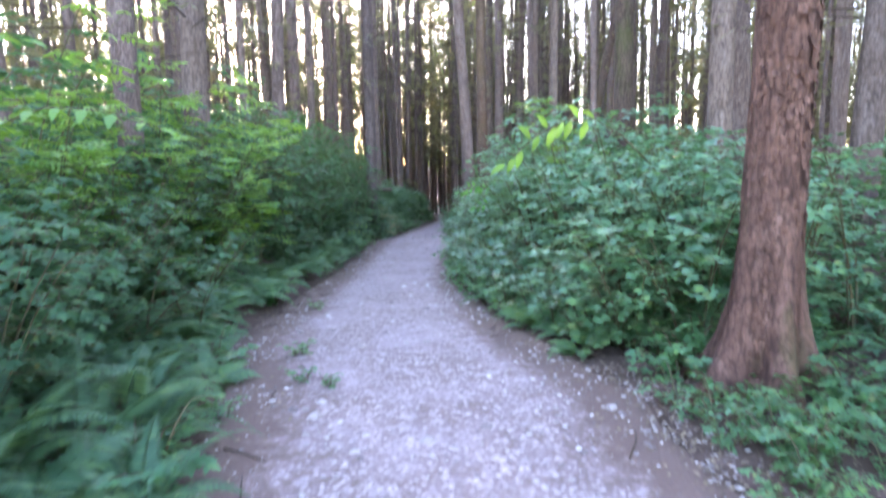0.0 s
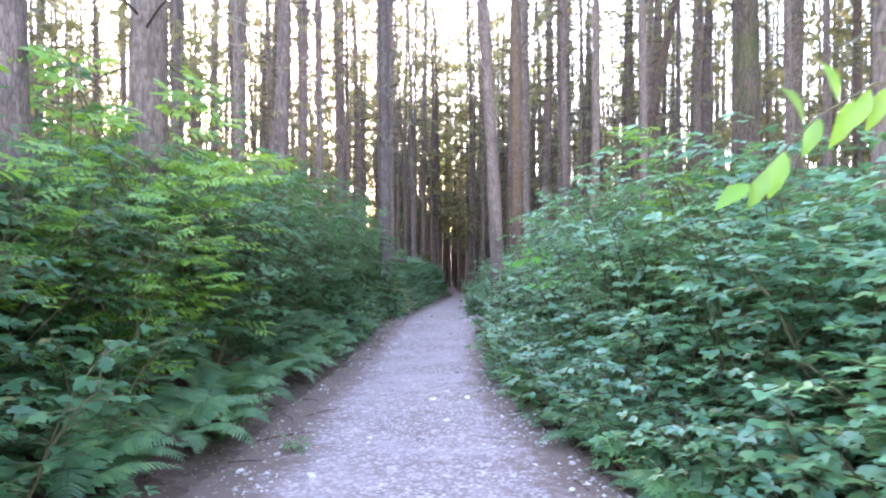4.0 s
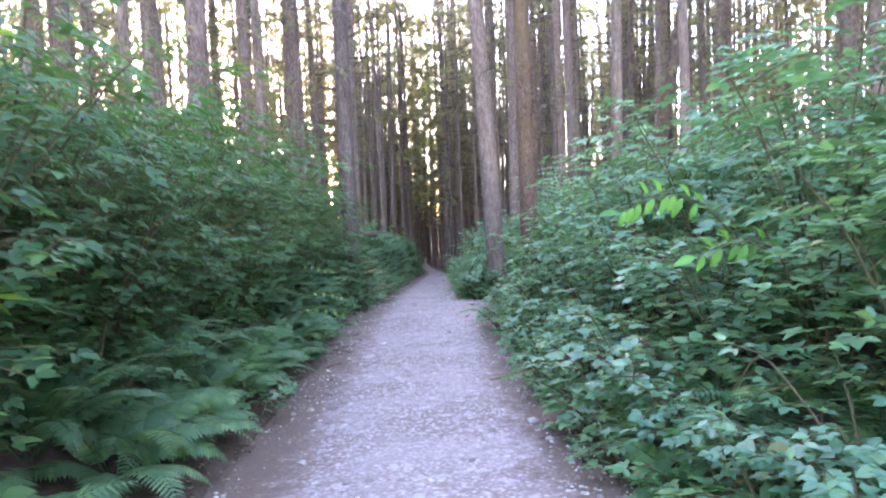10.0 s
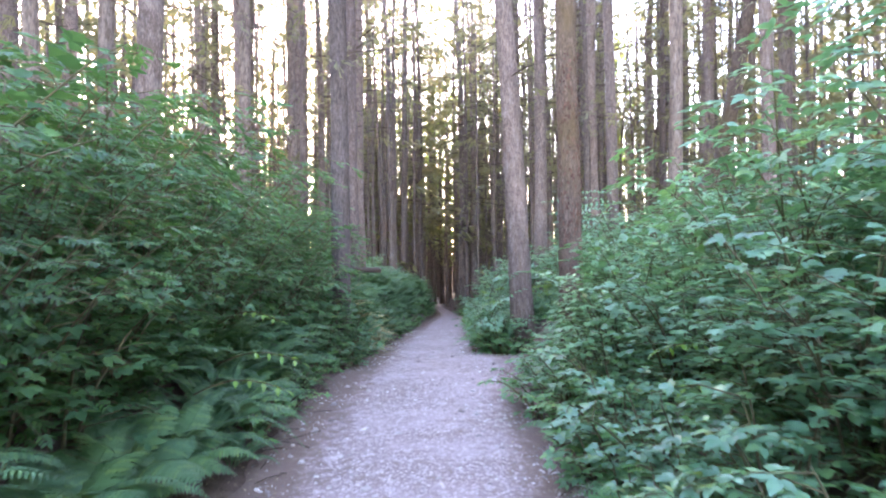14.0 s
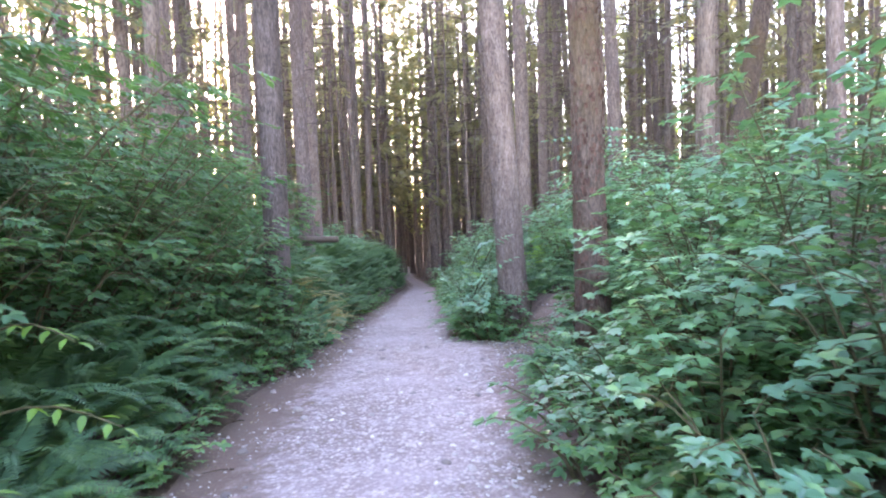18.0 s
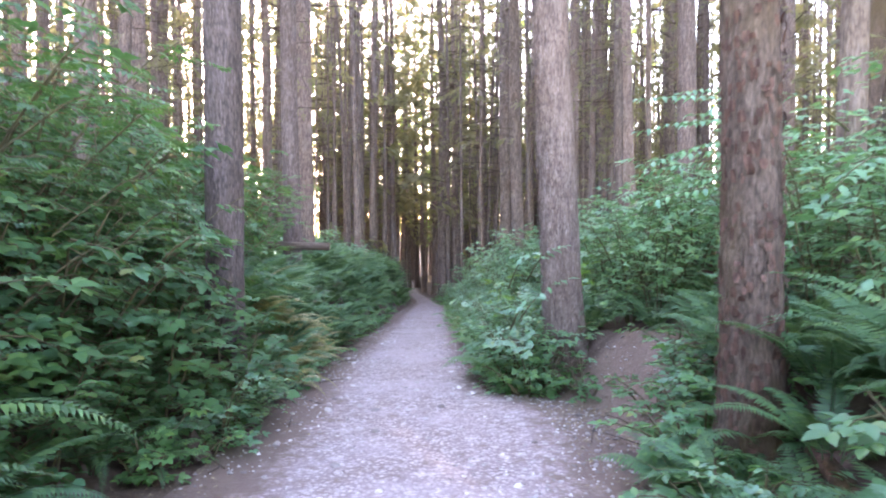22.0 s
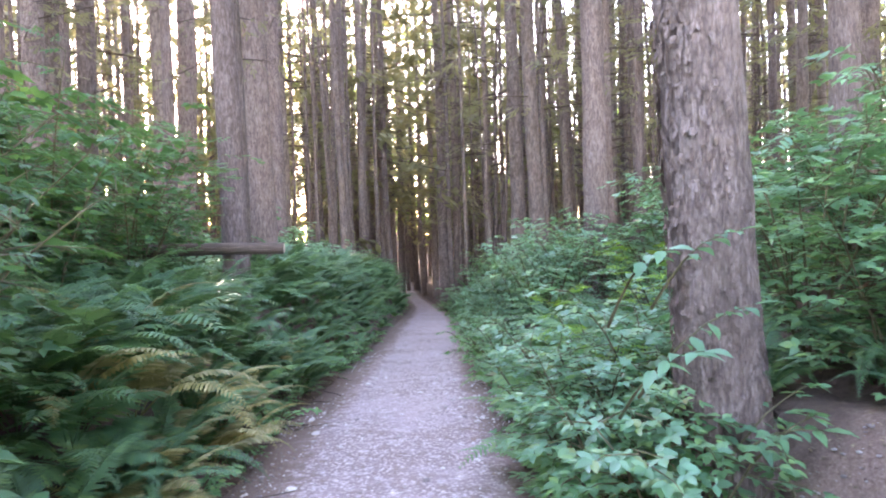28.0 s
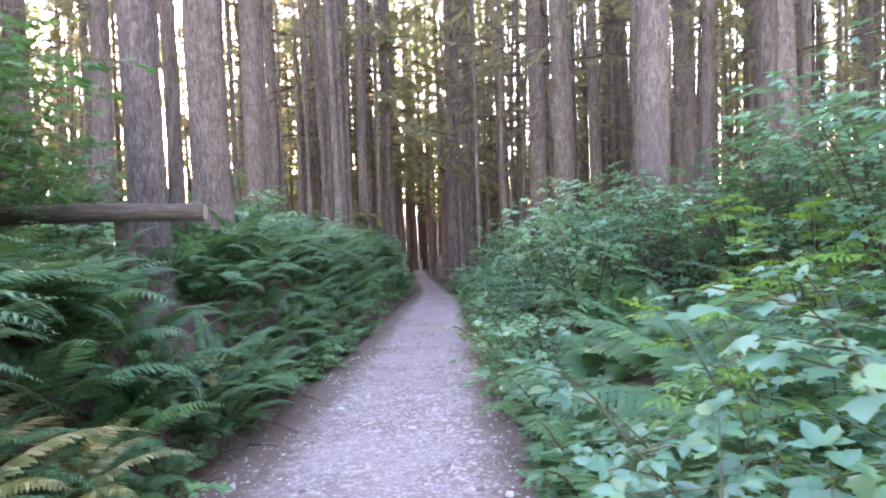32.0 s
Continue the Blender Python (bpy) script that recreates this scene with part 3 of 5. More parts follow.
def bark_scales(tree, seed, radius, lean, count, mat, top=4.6):
    """Loose bark flakes that stand off a trunk."""
    rng = random.Random(seed)
    flakes = Heap()
    for _ in range(count):
        z = top * rng.random() ** 1.2 + 0.02
        w = rng.uniform(0, 2 * math.pi)
        r = radius * (1 - 0.72 * z / 27) * (1 + 0.6 * math.exp(-(z + 0.15) * 2.6)) * 1.02
        out, side = Vector((math.cos(w), math.sin(w), 0)), Vector((-math.sin(w), math.cos(w), 0))
        c = out * r + Vector((lean[0] * z, lean[1] * z, z))
        a, b, lift = rng.uniform(0.008, 0.024), rng.uniform(0.014, 0.04), rng.uniform(0.006, 0.016)
        tip = rng.choice((-1, 1))
        flakes.put([c - side * a - Vector((0, 0, b * tip)), c + side * a * 0.9 - Vector((0, 0, b * tip)), c + side * a * 1.1 + out * lift * 0.6, c + side * a * 0.6 + Vector((0, 0, b * tip)) + out * lift,
                    c - side * a * 0.7 + Vector((0, 0, b * tip * 0.9)) + out * lift, c - side * a * 1.1 + out * lift * 0.5], [(0, 1, 2, 5), (5, 2, 3, 4)])
    tagged(part("bark_scale", flakes.mesh("bark_scale", mat, False), next(c for c in tree.children if c.name.startswith("trunk"))), "loose curling bark flakes", kind="stuff")


red = near_tree(2.2, 4.3, 0.39, 3, M_BARK_RED, "red-brown spruce trunk with scaly bark and spreading roots", flare=1.5, rough=0.09, lean=(0.035, 0), sides=56, roots=1.9)
bark_scales(red, 1, 0.195, (0.035, 0), 2400, M_BARK_RED)
near_tree(-4.0, 8.35, 0.33, 5, M_BARK, "slim grey conifer trunk rising out of the shrubs", sides=30, rings=90)
big = near_tree(1.12, 24.25, 0.46, 7, M_BARK, "large grey-brown conifer with rough flaking bark by the path", flare=0.5, rough=0.07, lean=(-0.055, 0))
bark_scales(big, 2, 0.23, (-0.055, 0), 2600, M_BARK)
near_tree(-2.55, 23.05, 0.38, 8, M_BARK_SHADED, "grey conifer above the ferns, furrowed bark coloured darker for shade", flare=0.4)
mossy = near_tree(1.32, 20.5, 0.35, 9, M_BARK_MOSS, "conifer with orange-brown moss and creeping leaves on its trunk", flare=0.5, rough=0.09)
bark_scales(mossy, 3, 0.18, (0, 0), 900, M_BARK_RED)
near_tree(-3.2, 30.36, 0.38, 10, M_BARK, "pale grey conifer behind the wooden rail", flare=0.4)
near_tree(-3.38, 33.0, 0.54, 11, M_BARK, "thick brown conifer behind the wooden rail", flare=0.35)
near_tree(-4.4, 39.5, 0.5, 12, M_BARK, "rough-barked conifer with dark patches", flare=0.4, sides=30, rings=80)
near_tree(2.88, 32.5, 0.46, 13, M_BARK, "thick brown conifer standing in the shrubs", flare=0.4)
near_tree(5.4, 25.7, 0.42, 14, M_BARK_MOSS, "leaning mossy alder trunk among the conifers", lean=(0.22, 0.05), sides=30, rings=80, name="alder_tree", height=18)

near_tree(3.1, 11.0, 0.33, 15, M_BARK_DARK, "dark mossy conifer trunk behind the shrubs", flare=0.3, sides=30, rings=80)

KNOWN = [(-4.05, 10.7, 0.45), (3.2, 43.0, 0.55), (2.93, 38.0, 0.45), (-5.4, 56.0, 0.95), (-3.55, 53.0, 0.57), (3.8, 27.0, 0.3), (4.0, 23.4, 0.3), (4.15, 33.5, 0.2), (4.4, 32.4, 0.26),
         (4.84, 32.5, 0.5), (4.6, 10.7, 0.42), (5.6, 11.9, 0.4), (5.9, 9.0, 0.42), (6.4, 10.4, 0.26), (-5.25, 25.75, 0.32), (9.25, 34.0, 0.6), (10.4, 43.25, 0.55), (-7.2, 39.75, 0.6), (-7.0, 23.25, 0.34), (-5.25, 21.0, 0.45),
         (11.75, 25.75, 0.6), (10.5, 31.0, 0.5), (-5.6, 18.6, 0.2), (2.0, 65.0, 0.9), (2.9, 64.0, 0.6), (3.6, 66.5, 0.6), (-1.6, 60.0, 0.5), (-1.9, 66.0, 0.55), (-3.38, 31.6, 0.2), (-2.9, 45.0, 0.3),
         (-2.6, 50.5, 0.45), (3.4, 52.0, 0.5), (2.6, 57.0, 0.45), (2.7, 74.0, 0.5),
         (1.08, 50.2, 0.7), (1.75, 51.0, 0.45), (-1.45, 50.6, 0.45), (-1.8, 52.0, 0.4), (0.9, 58.0, 0.5), (0.4, 64.0, 0.5), (0.0, 70.0, 0.6), (-0.9, 77.0, 0.6), (1.9, 54.0, 0.4), (1.2, 47.6, 0.3), (-6.4, 36.0, 0.4), (-7.6, 33.0, 0.45), (-8.4, 37.0, 0.5), (-6.0, 41.0, 0.4), (-9.2, 34.5, 0.4), (-5.6, 34.6, 0.25), (-10.2, 39.0, 0.5), (-6.9, 31.0, 0.3)]
rng = random.Random(11)
places = [(2.2, 4.3), (-4.0, 8.35), (1.0, 24.25), (-2.55, 23.05), (1.3, 20.5), (-3.2, 30.36), (-3.27, 33.0), (-4.5, 39.5), (2.88, 32.5), (5.4, 25.7), (3.1, 11.0)]
for i, (x, y, d) in enumerate(KNOWN):
    forest_tree(x, y, d if y < 44 else 0.75 * d, i, rng.uniform(0, 6.28))
    places.append((x, y))
count = 0
while count < 235:
    y = rng.uniform(2, 84)
    x = rng.uniform(-34, 34) if y < 36 or rng.random() < 0.5 else rng.uniform(-13, 15)
    reach = 5.2 if y < 36 else 2.6
    mid = 0.5 * (float(np.interp(y, L_Y, L_X)) + float(np.interp(y, R_Y, R_X)))
    if abs(x - mid) < reach + (0.6 if y < 10 else 0.0) or (abs(x) < 7.0 and y < 22) or min((x - a) ** 2 + (y - b) ** 2 for a, b in places) < 1.0 or in_sun_gap(x, y, 0.9):
        continue
    places.append((x, y))
    forest_tree(x, y, (rng.uniform(0.16, 0.42) if rng.random() < 0.8 else rng.uniform(0.42, 0.6)) * (1.0 if y < 34 else 0.66), count, rng.uniform(0, 6.28))
    count += 1


def far_woods():
    """The far trunks and boughs that run together, and unseen ones that block light."""
    rng = random.Random(5)
    wood, green = Heap(), Foliage()
    n = 0
    while n < 2000:
        y = 112 * rng.random() ** 0.75
        x = rng.uniform(-1, 1) * (26 + 0.62 * y)
        # Unseen trees behind the start, added to block skylight from the banks.
        if n < 50:
            x, y = rng.uniform(-30, -5.5), rng.uniform(-26, 2)
        elif n < 190:
            x, y = rng.uniform(4, 28), rng.uniform(-28, 2)
        elif n < 250:
            x, y = rng.uniform(-4.5, 5.0), rng.uniform(86, 140)
        if (abs(x) < 34 and 2 < y < 42) or (abs(x) < 5 and y < 5) or (abs(x - 0.5) < 3.0 and 2 < y < 55) or (abs(x + 0.7) < 0.8 and 2 < y < 66):
            continue
        if in_sun_gap(x, y, 0.5) or (n >= 250 and abs(x) < 18 and y > 52 and rng.random() < 0.5):
            continue
        n += 1
        r, h = rng.uniform(0.05, 0.2), rng.uniform(20, 30)
        z = land(x, y)
        dx, dy = rng.uniform(-0.6, 0.6), rng.uniform(-0.6, 0.6)
        wood.put(*tube([(x, y, z - 0.3), (x + dx * 0.3, y + dy * 0.3, z + 9), (x + dx, y + dy, z + h)], [r * 1.15, r * 0.8, r * 0.2], 6, cap=False))
        for _ in range(26):
            u = rng.random() ** 0.8
            low = 8.0 if abs(x) < 16 else 4.5
            zz = low + (h - low) * u
            reach = 2.6 * (1.08 - u) + 0.3
            w = rng.uniform(0, 6.28)
            d = Vector((math.cos(w), math.sin(w), rng.uniform(-0.5, 0)))
            green.put(Vector((x, y, z + zz)) + d * reach * rng.uniform(0.1, 0.8), d, Vector((rng.uniform(-0.4, 0.4), rng.uniform(-0.4, 0.4), 1)), rng.uniform(0.25, 0.75), 0.5)
    slim = 0
    while slim < 460:
        x, y = rng.uniform(-14, 17), rng.uniform(44, 100)
        if abs(x + 0.2) < 1.5 or in_sun_gap(x, y, 0.5):
            continue
        slim += 1
        r, z, lean = rng.uniform(0.035, 0.11), land(x, y), rng.gauss(0, 0.5)
        wood.put(*tube([(x, y, z - 0.3), (x + lean * 0.4, y, z + 8), (x + lean * 1.3, y, z + rng.uniform(14, 22))], [r * 1.2, r * 0.85, r * 0.25], 6, cap=False))
    pale, needles = Foliage(BLADE, BLADE_F), Foliage(BLADE, BLADE_F)
    for k in range(11000):
        if k < 1400:
            c = Vector((rng.uniform(-16, 8), rng.uniform(50, 112), 0))
            c.z = land(c.x, c.y) + 5 + 22 * rng.random()
        elif k < 7600:
            y = rng.uniform(46, 122)
            c = Vector((rng.uniform(-1, 1) * (14 + 0.5 * y), y, 0))
            c.z = land(c.x, y) + (1.5 if abs(c.x) > 3 else 4) + 27 * rng.random() ** 1.15
        else:
            c = Vector((rng.choice((-1, 1)) * rng.uniform(13, 46), rng.uniform(0, 62), 0))
            c.z = land(c.x, c.y) + 2.5 + 19 * rng.random()
        if in_sun_gap(c.x, c.y, 0.9):
            continue
        way = ways(rng, rng.uniform(-0.35, 0.05)).normalized()
        side = Vector((-way.y, way.x, 0)).normalized()
        heap = pale if rng.random() < 0.4 and c.y > 72 else needles
        for _ in range(24):
            u = rng.uniform(-1.3, 1.3)
            p = c + way * u + side * rng.gauss(0, 0.32) + Vector((0, 0, rng.gauss(0, 0.16) - 0.14 * u * u))
            heap.put(p, way * rng.uniform(0.2, 1) + side * rng.uniform(-1, 1) + Vector((0, 0, rng.uniform(-0.7, 0.1))), Vector((rng.uniform(-0.5, 0.5), rng.uniform(-0.5, 0.5), 1)), rng.uniform(0.26, 0.58))
    thing("far_needles", "fine drooping needle boughs between the far trunks", "woods", kind="stuff", me=needles.mesh("far_needles", M_NEEDLE))
    thing("far_leaves", "sunlit yellow-green leaves of far broadleaf saplings", "leaves", kind="stuff", me=pale.mesh("far_leaves", M_SPRAY))
    for _ in range(1000):
        # unseen crowns high over the near side of the wood, added to block skylight
        x, y = rng.uniform(5, 24), rng.uniform(-16, 46)
        d = ways(rng, rng.uniform(-0.5, 0))
        green.put(Vector((x, y, rng.uniform(14, 25))), d, Vector((rng.uniform(-0.4, 0.4), rng.uniform(-0.4, 0.4), 1)), rng.uniform(0.9, 1.9), 0.5)
    thing("far_trunks", "dense far conifer trunks fading into the wood, unseen ones added for shade", "woods", kind="stuff", me=wood.mesh("far_trunks", M_BARK_FAR))
    thing("far_boughs", "far conifer boughs with light between them, unseen ones added overhead for shade", "woods", kind="stuff", me=green.mesh("far_boughs", M_NEEDLE))


far_woods()


# ---- shrubs ----
def shrub_meshes(seed, height, spread, canes, size, kind="three", twigs=9, blade=LEAF, faces=LEAF_F, mat=M_SALMON):
    rng = random.Random(seed)
    wood, green = Heap(), Foliage(blade, faces)
    for c in range(canes):
        w = 2 * math.pi * (c + rng.random()) / canes
        out = Vector((math.cos(w), math.sin(w), 0))
        h, reach = height * rng.uniform(0.55, 1.0), spread * rng.uniform(0.35, 1.0)
        root = out * rng.uniform(0.02, 0.14)

        def at(s):
            return root + out * reach * s ** 1.4 + Vector((0, 0, h * (1.25 * s - 0.25 * s ** 3)))

        wood.put(*tube([at(s) for s in (0, 0.3, 0.6, 0.85, 1)], [0.011, 0.009, 0.007, 0.005, 0.002], 4, cap=False))
        for k in range(twigs):
            s = 0.08 + 0.92 * (k + rng.random()) / twigs
            a = at(min(s, 1.0))
            tw = rng.uniform(0, 2 * math.pi)
            d = (Vector((math.cos(tw), math.sin(tw), rng.uniform(-0.1, 0.45))) + out * 0.5).normalized()
            length = rng.uniform(0.18, 0.42) * (1.15 - 0.5 * s) * min(1.0, height / 1.2)
            b = a + d * length
            tip = b + d * length * 0.5 - Vector((0, 0, length * 0.25))
            wood.put(*tube([a, b, tip], [0.005, 0.003, 0.0015], 3, cap=False))
            for q in range(5):
                u = (q + 0.6) / 5
                p = a.lerp(b, u * 1.6) if u < 0.62 else b.lerp(tip, (u - 0.62) / 0.38)
                sgn = 1 if q % 2 else -1
                side = Vector((-d.y, d.x, 0)).normalized() * sgn
                ax = (side * (1.0 - 0.7 * u) + d * (0.35 + u) + Vector((0, 0, rng.uniform(-0.45, 0.1)))).normalized()
                up = Vector((rng.gauss(0, 0.26), rng.gauss(0, 0.26), 1)) + out * 0.28
                ll = size * rng.uniform(0.7, 1.15)
                stem = p + ax * ll * 0.5
                flat = up.cross(ax).normalized()
                if kind == "three":
                    green.put(stem, ax, up, ll)
                    for e in (-1, 1):
                        green.put(stem, ax * 0.45 + flat * e, up + flat * e * -0.15, ll * 0.8)
                elif kind == "pinnate":
                    for r in range(3):
                        o = p + ax * ll * (0.35 + 0.5 * r)
                        for e in (-1, 1):
                            green.put(o, ax * 0.55 + flat * e - Vector((0, 0, 0.25)), up, ll * 0.85)
                    green.put(p + ax * ll * 1.55, ax, up, ll)
                else:
                    green.put(p, ax, up, ll)
    return wood.mesh("stemwork", M_STEM), green.mesh("foliage", mat)


# thicket, shade and bramble repeat salmonberry, broad and low in the shade-darkened leaf.
SHRUBS = {
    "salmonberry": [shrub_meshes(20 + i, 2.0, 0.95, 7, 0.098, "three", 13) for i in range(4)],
    "thicket": [shrub_meshes(24 + i, 2.0, 0.95, 7, 0.1, "three", 12, LEAF, LEAF_F, M_SHADE_LEAF) for i in range(3)],
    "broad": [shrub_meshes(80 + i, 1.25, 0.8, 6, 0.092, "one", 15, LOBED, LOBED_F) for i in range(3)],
    "shade": [shrub_meshes(85 + i, 1.25, 0.8, 6, 0.095, "one", 13, LOBED, LOBED_F, M_SHADE_LEAF) for i in range(3)],
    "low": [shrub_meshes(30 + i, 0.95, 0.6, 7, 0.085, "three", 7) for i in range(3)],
    "bramble": [shrub_meshes(40 + i, 0.95, 0.6, 7, 0.085, "three", 7, LEAF, LEAF_F, M_SHADE_LEAF) for i in range(3)],
    "elder": [shrub_meshes(50 + i, 2.3, 0.9, 6, 0.10, "pinnate", 9, NARROW, LEAF_F, M_ELDER) for i in range(2)],
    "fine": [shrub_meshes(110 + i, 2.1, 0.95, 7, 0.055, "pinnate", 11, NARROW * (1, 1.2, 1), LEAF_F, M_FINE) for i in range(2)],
    "herb": [shrub_meshes(60 + i, 0.42, 0.32, 6, 0.065, "three", 4, LEAF, LEAF_F, M_HERB) for i in range(3)],
}
TAGS = {
    "salmonberry": ("salmonberry_shrub", "tall leafy green salmonberry shrub on the bank", "shrub", "shrubs along the path"),
    "thicket": ("salmonberry_shrub", "tall salmonberry shrub leaning over the ferns, leaves coloured dark for shade", "shrub", "shrubs along the path"),
    "broad": ("thimbleberry_shrub", "green shrub with large soft lobed leaves", "shrub", "shrubs along the path"),
    "shade": ("thimbleberry_shrub", "thimbleberry with lobed leaves coloured dark green for shade", "shrub", "shrubs along the path"),
    "low": ("bramble_shrub", "low green bramble with three-part leaves", "shrub", "shrubs along the path"),
    "bramble": ("bramble_shrub", "low bramble with leaves coloured dark green for the bank's shade", "shrub", "shrubs along the path"),
    "elder": ("elder_shrub", "bright green elder shrub with feathered leaves", "shrub", "shrubs along the path"),
    "fine": ("huckleberry_shrub", "dense dark green huckleberry shrub with small leaves", "shrub", "shrubs along the path"),
    "herb": ("herb_plant", "small green herb at the path's edge", "plant", "herbs along the path"),
}


def shrub(kind, x, y, scale, rng, tall=1.0, lean=0.0):
    stems, leaves = rng.choice(SHRUBS[kind])
    ob = thing(*TAGS[kind])
    tagged(part("stemwork", stems, ob), kind="stuff")
    tagged(part("foliage", leaves, ob), kind="stuff")
    turn = Euler((0, lean, 0)).to_quaternion() @ Euler((0, 0, rng.uniform(0, 6.28))).to_quaternion()
    ob.matrix_basis = Matrix.LocRotScale((x, y, land(x, y) - 0.02), turn, (scale, scale, scale * tall))
    return ob


# ---- ferns ----
PINNA = np.array([(0, -0.08, 0), (0.25, 0.115, 0.02), (1.0, 0.02, -0.12), (0.3, -0.105, 0.02)])
PINNA_F = [(0, 3, 1), (1, 3, 2)]
TOOTHED = np.array([(0, 0, 0), (0.12, 0.16, 0), (0.3, 0.06, 0), (0.36, 0.15, 0), (0.52, 0.05, -0.02), (0.58, 0.11, -0.03), (1, 0, -0.12),
                    (0.58, -0.11, -0.03), (0.52, -0.05, -0.02), (0.36, -0.15, 0), (0.3, -0.06, 0), (0.12, -0.16, 0)])
TOOTHED_F = [(0, 11, 10, 2, 1), (2, 10, 9, 8, 4, 3), (4, 8, 7, 6, 5)]


def frond_mesh(seed, length, azimuth, width, pairs, toothed, mat, rise=68, fall=105):
    rng = random.Random(seed)
    out = Vector((math.cos(azimuth), math.sin(azimuth), 0))
    side = Vector((-out.y, out.x, 0)) + Vector((0, 0, rng.uniform(-0.25, 0.25)))
    side.normalize()
    green = Foliage(TOOTHED if toothed else PINNA, TOOTHED_F if toothed else PINNA_F)
    p, pts, steps = out * 0.04, [], 26
    r0, f0 = rise + rng.uniform(-14, 12), fall + rng.uniform(-20, 20)
    for i in range(steps + 1):
        a = radians(r0 - f0 * (i / steps) ** 1.2)
        pts.append((p.copy(), out * math.cos(a) + Vector((0, 0, math.sin(a)))))
        p = p + pts[-1][1] * length / steps
    for i in range(pairs):
        u = 0.16 + 0.84 * (i + 0.5) / pairs
        k = min(steps - 1, int(u * steps))
        q = pts[k][0].lerp(pts[k + 1][0], u * steps - k)
        d = pts[k][1]
        up = d.cross(side)
        up = up if up.z > 0 else -up
        shape = min(1.0, (u - 0.08) / 0.22) * (1.0 - max(0.0, (u - 0.35) / 0.65) ** 1.25) + 0.03
        for e in (-1, 1):
            green.put(q, side * e + d * (0.22 + 0.5 * u) + Vector((0, 0, -0.12 + rng.uniform(-0.08, 0.08))), up + side * e * 0.1, width * shape * rng.uniform(0.9, 1.08), 1.0 if toothed else 1.0 + 0.35 * (1 - shape))
    v, f = green.arrays()
    tv, tf = tube([a for a, _ in pts[::5]], [0.0045 * (1 - 0.15 * i) for i in range(len(pts[::5]))], 3, cap=False)
    n = len(v)
    return mesh_of("frond", v.tolist() + tv, f + [tuple(i + n for i in q) for q in tf], mat)


def fern_kind(seed, fronds, length, width, pairs, toothed, mat, rise=68, fall=105):
    rng = random.Random(seed)
    return [frond_mesh(seed * 50 + i, length * rng.uniform(0.65, 1.1), 2 * math.pi * (i + rng.uniform(-0.3, 0.3)) / fronds, width * rng.uniform(0.85, 1.1), pairs, toothed, mat, rise, fall) for i in range(fronds)]


FERNS = {
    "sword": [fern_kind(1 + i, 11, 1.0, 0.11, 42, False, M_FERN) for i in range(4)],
    "lady": [fern_kind(11 + i, 9, 0.85, 0.17, 24, True, M_LADY, 62, 95) for i in range(3)],
    "dry": [fern_kind(21 + i, 10, 0.7, 0.105, 30, True, M_SUNLIT_DRY, 58, 100) for i in range(2)],
}
FERN_TAGS = {
    "sword": ("sword_fern", "dark green sword fern with long arching fronds", "fern", "ferns along the path"),
    "lady": ("lady_fern", "light green feathery lady fern", "fern", "ferns along the path"),
    "dry": ("withered_fern", "withering fern among green ferns, sunlight put into its yellow-brown colour", "fern", "ferns along the path"),
}


def fern(kind, x, y, scale, rng, lean=(0, 0)):
    ob = thing(*FERN_TAGS[kind])
    for me in rng.choice(FERNS[kind]):
        part("frond", me, ob)
    turn = Euler((lean[0], lean[1], 0)).to_quaternion() @ Euler((0, 0, rng.uniform(0, 6.28))).to_quaternion()
    ob.matrix_basis = Matrix.LocRotScale((x, y, land(x, y) - 0.01), turn, (scale, scale, scale))
    return ob


def bare_foot(x, y):
    """The open ground at the foot of the pale tree by the rail."""
    return (x + 2.85) ** 2 + (y - 29.45) ** 2 < 0.64


def clear_of_trunks(x, y, gap=0.35):
    return not bare_foot(x, y) and all((x - a) ** 2 + (y - b) ** 2 > gap * gap for a, b in places[:11])


BEHIND, BED = [(-4.6, 27.2, 1.5), (-5.0, 28.2, 1.5), (-5.6, 26.8, 1.6), (-6.2, 28.0, 1.6), (-4.2, 28.6, 1.25), (-4.3, 27.9, 1.1), (-3.9, 27.2, 0.9), (-4.9, 28.6, 1.2), (-5.4, 27.6, 1.2), (-4.7, 26.8, 1.0), (-3.7, 28.5, 0.8), (-5.9, 28.6, 1.2)], []


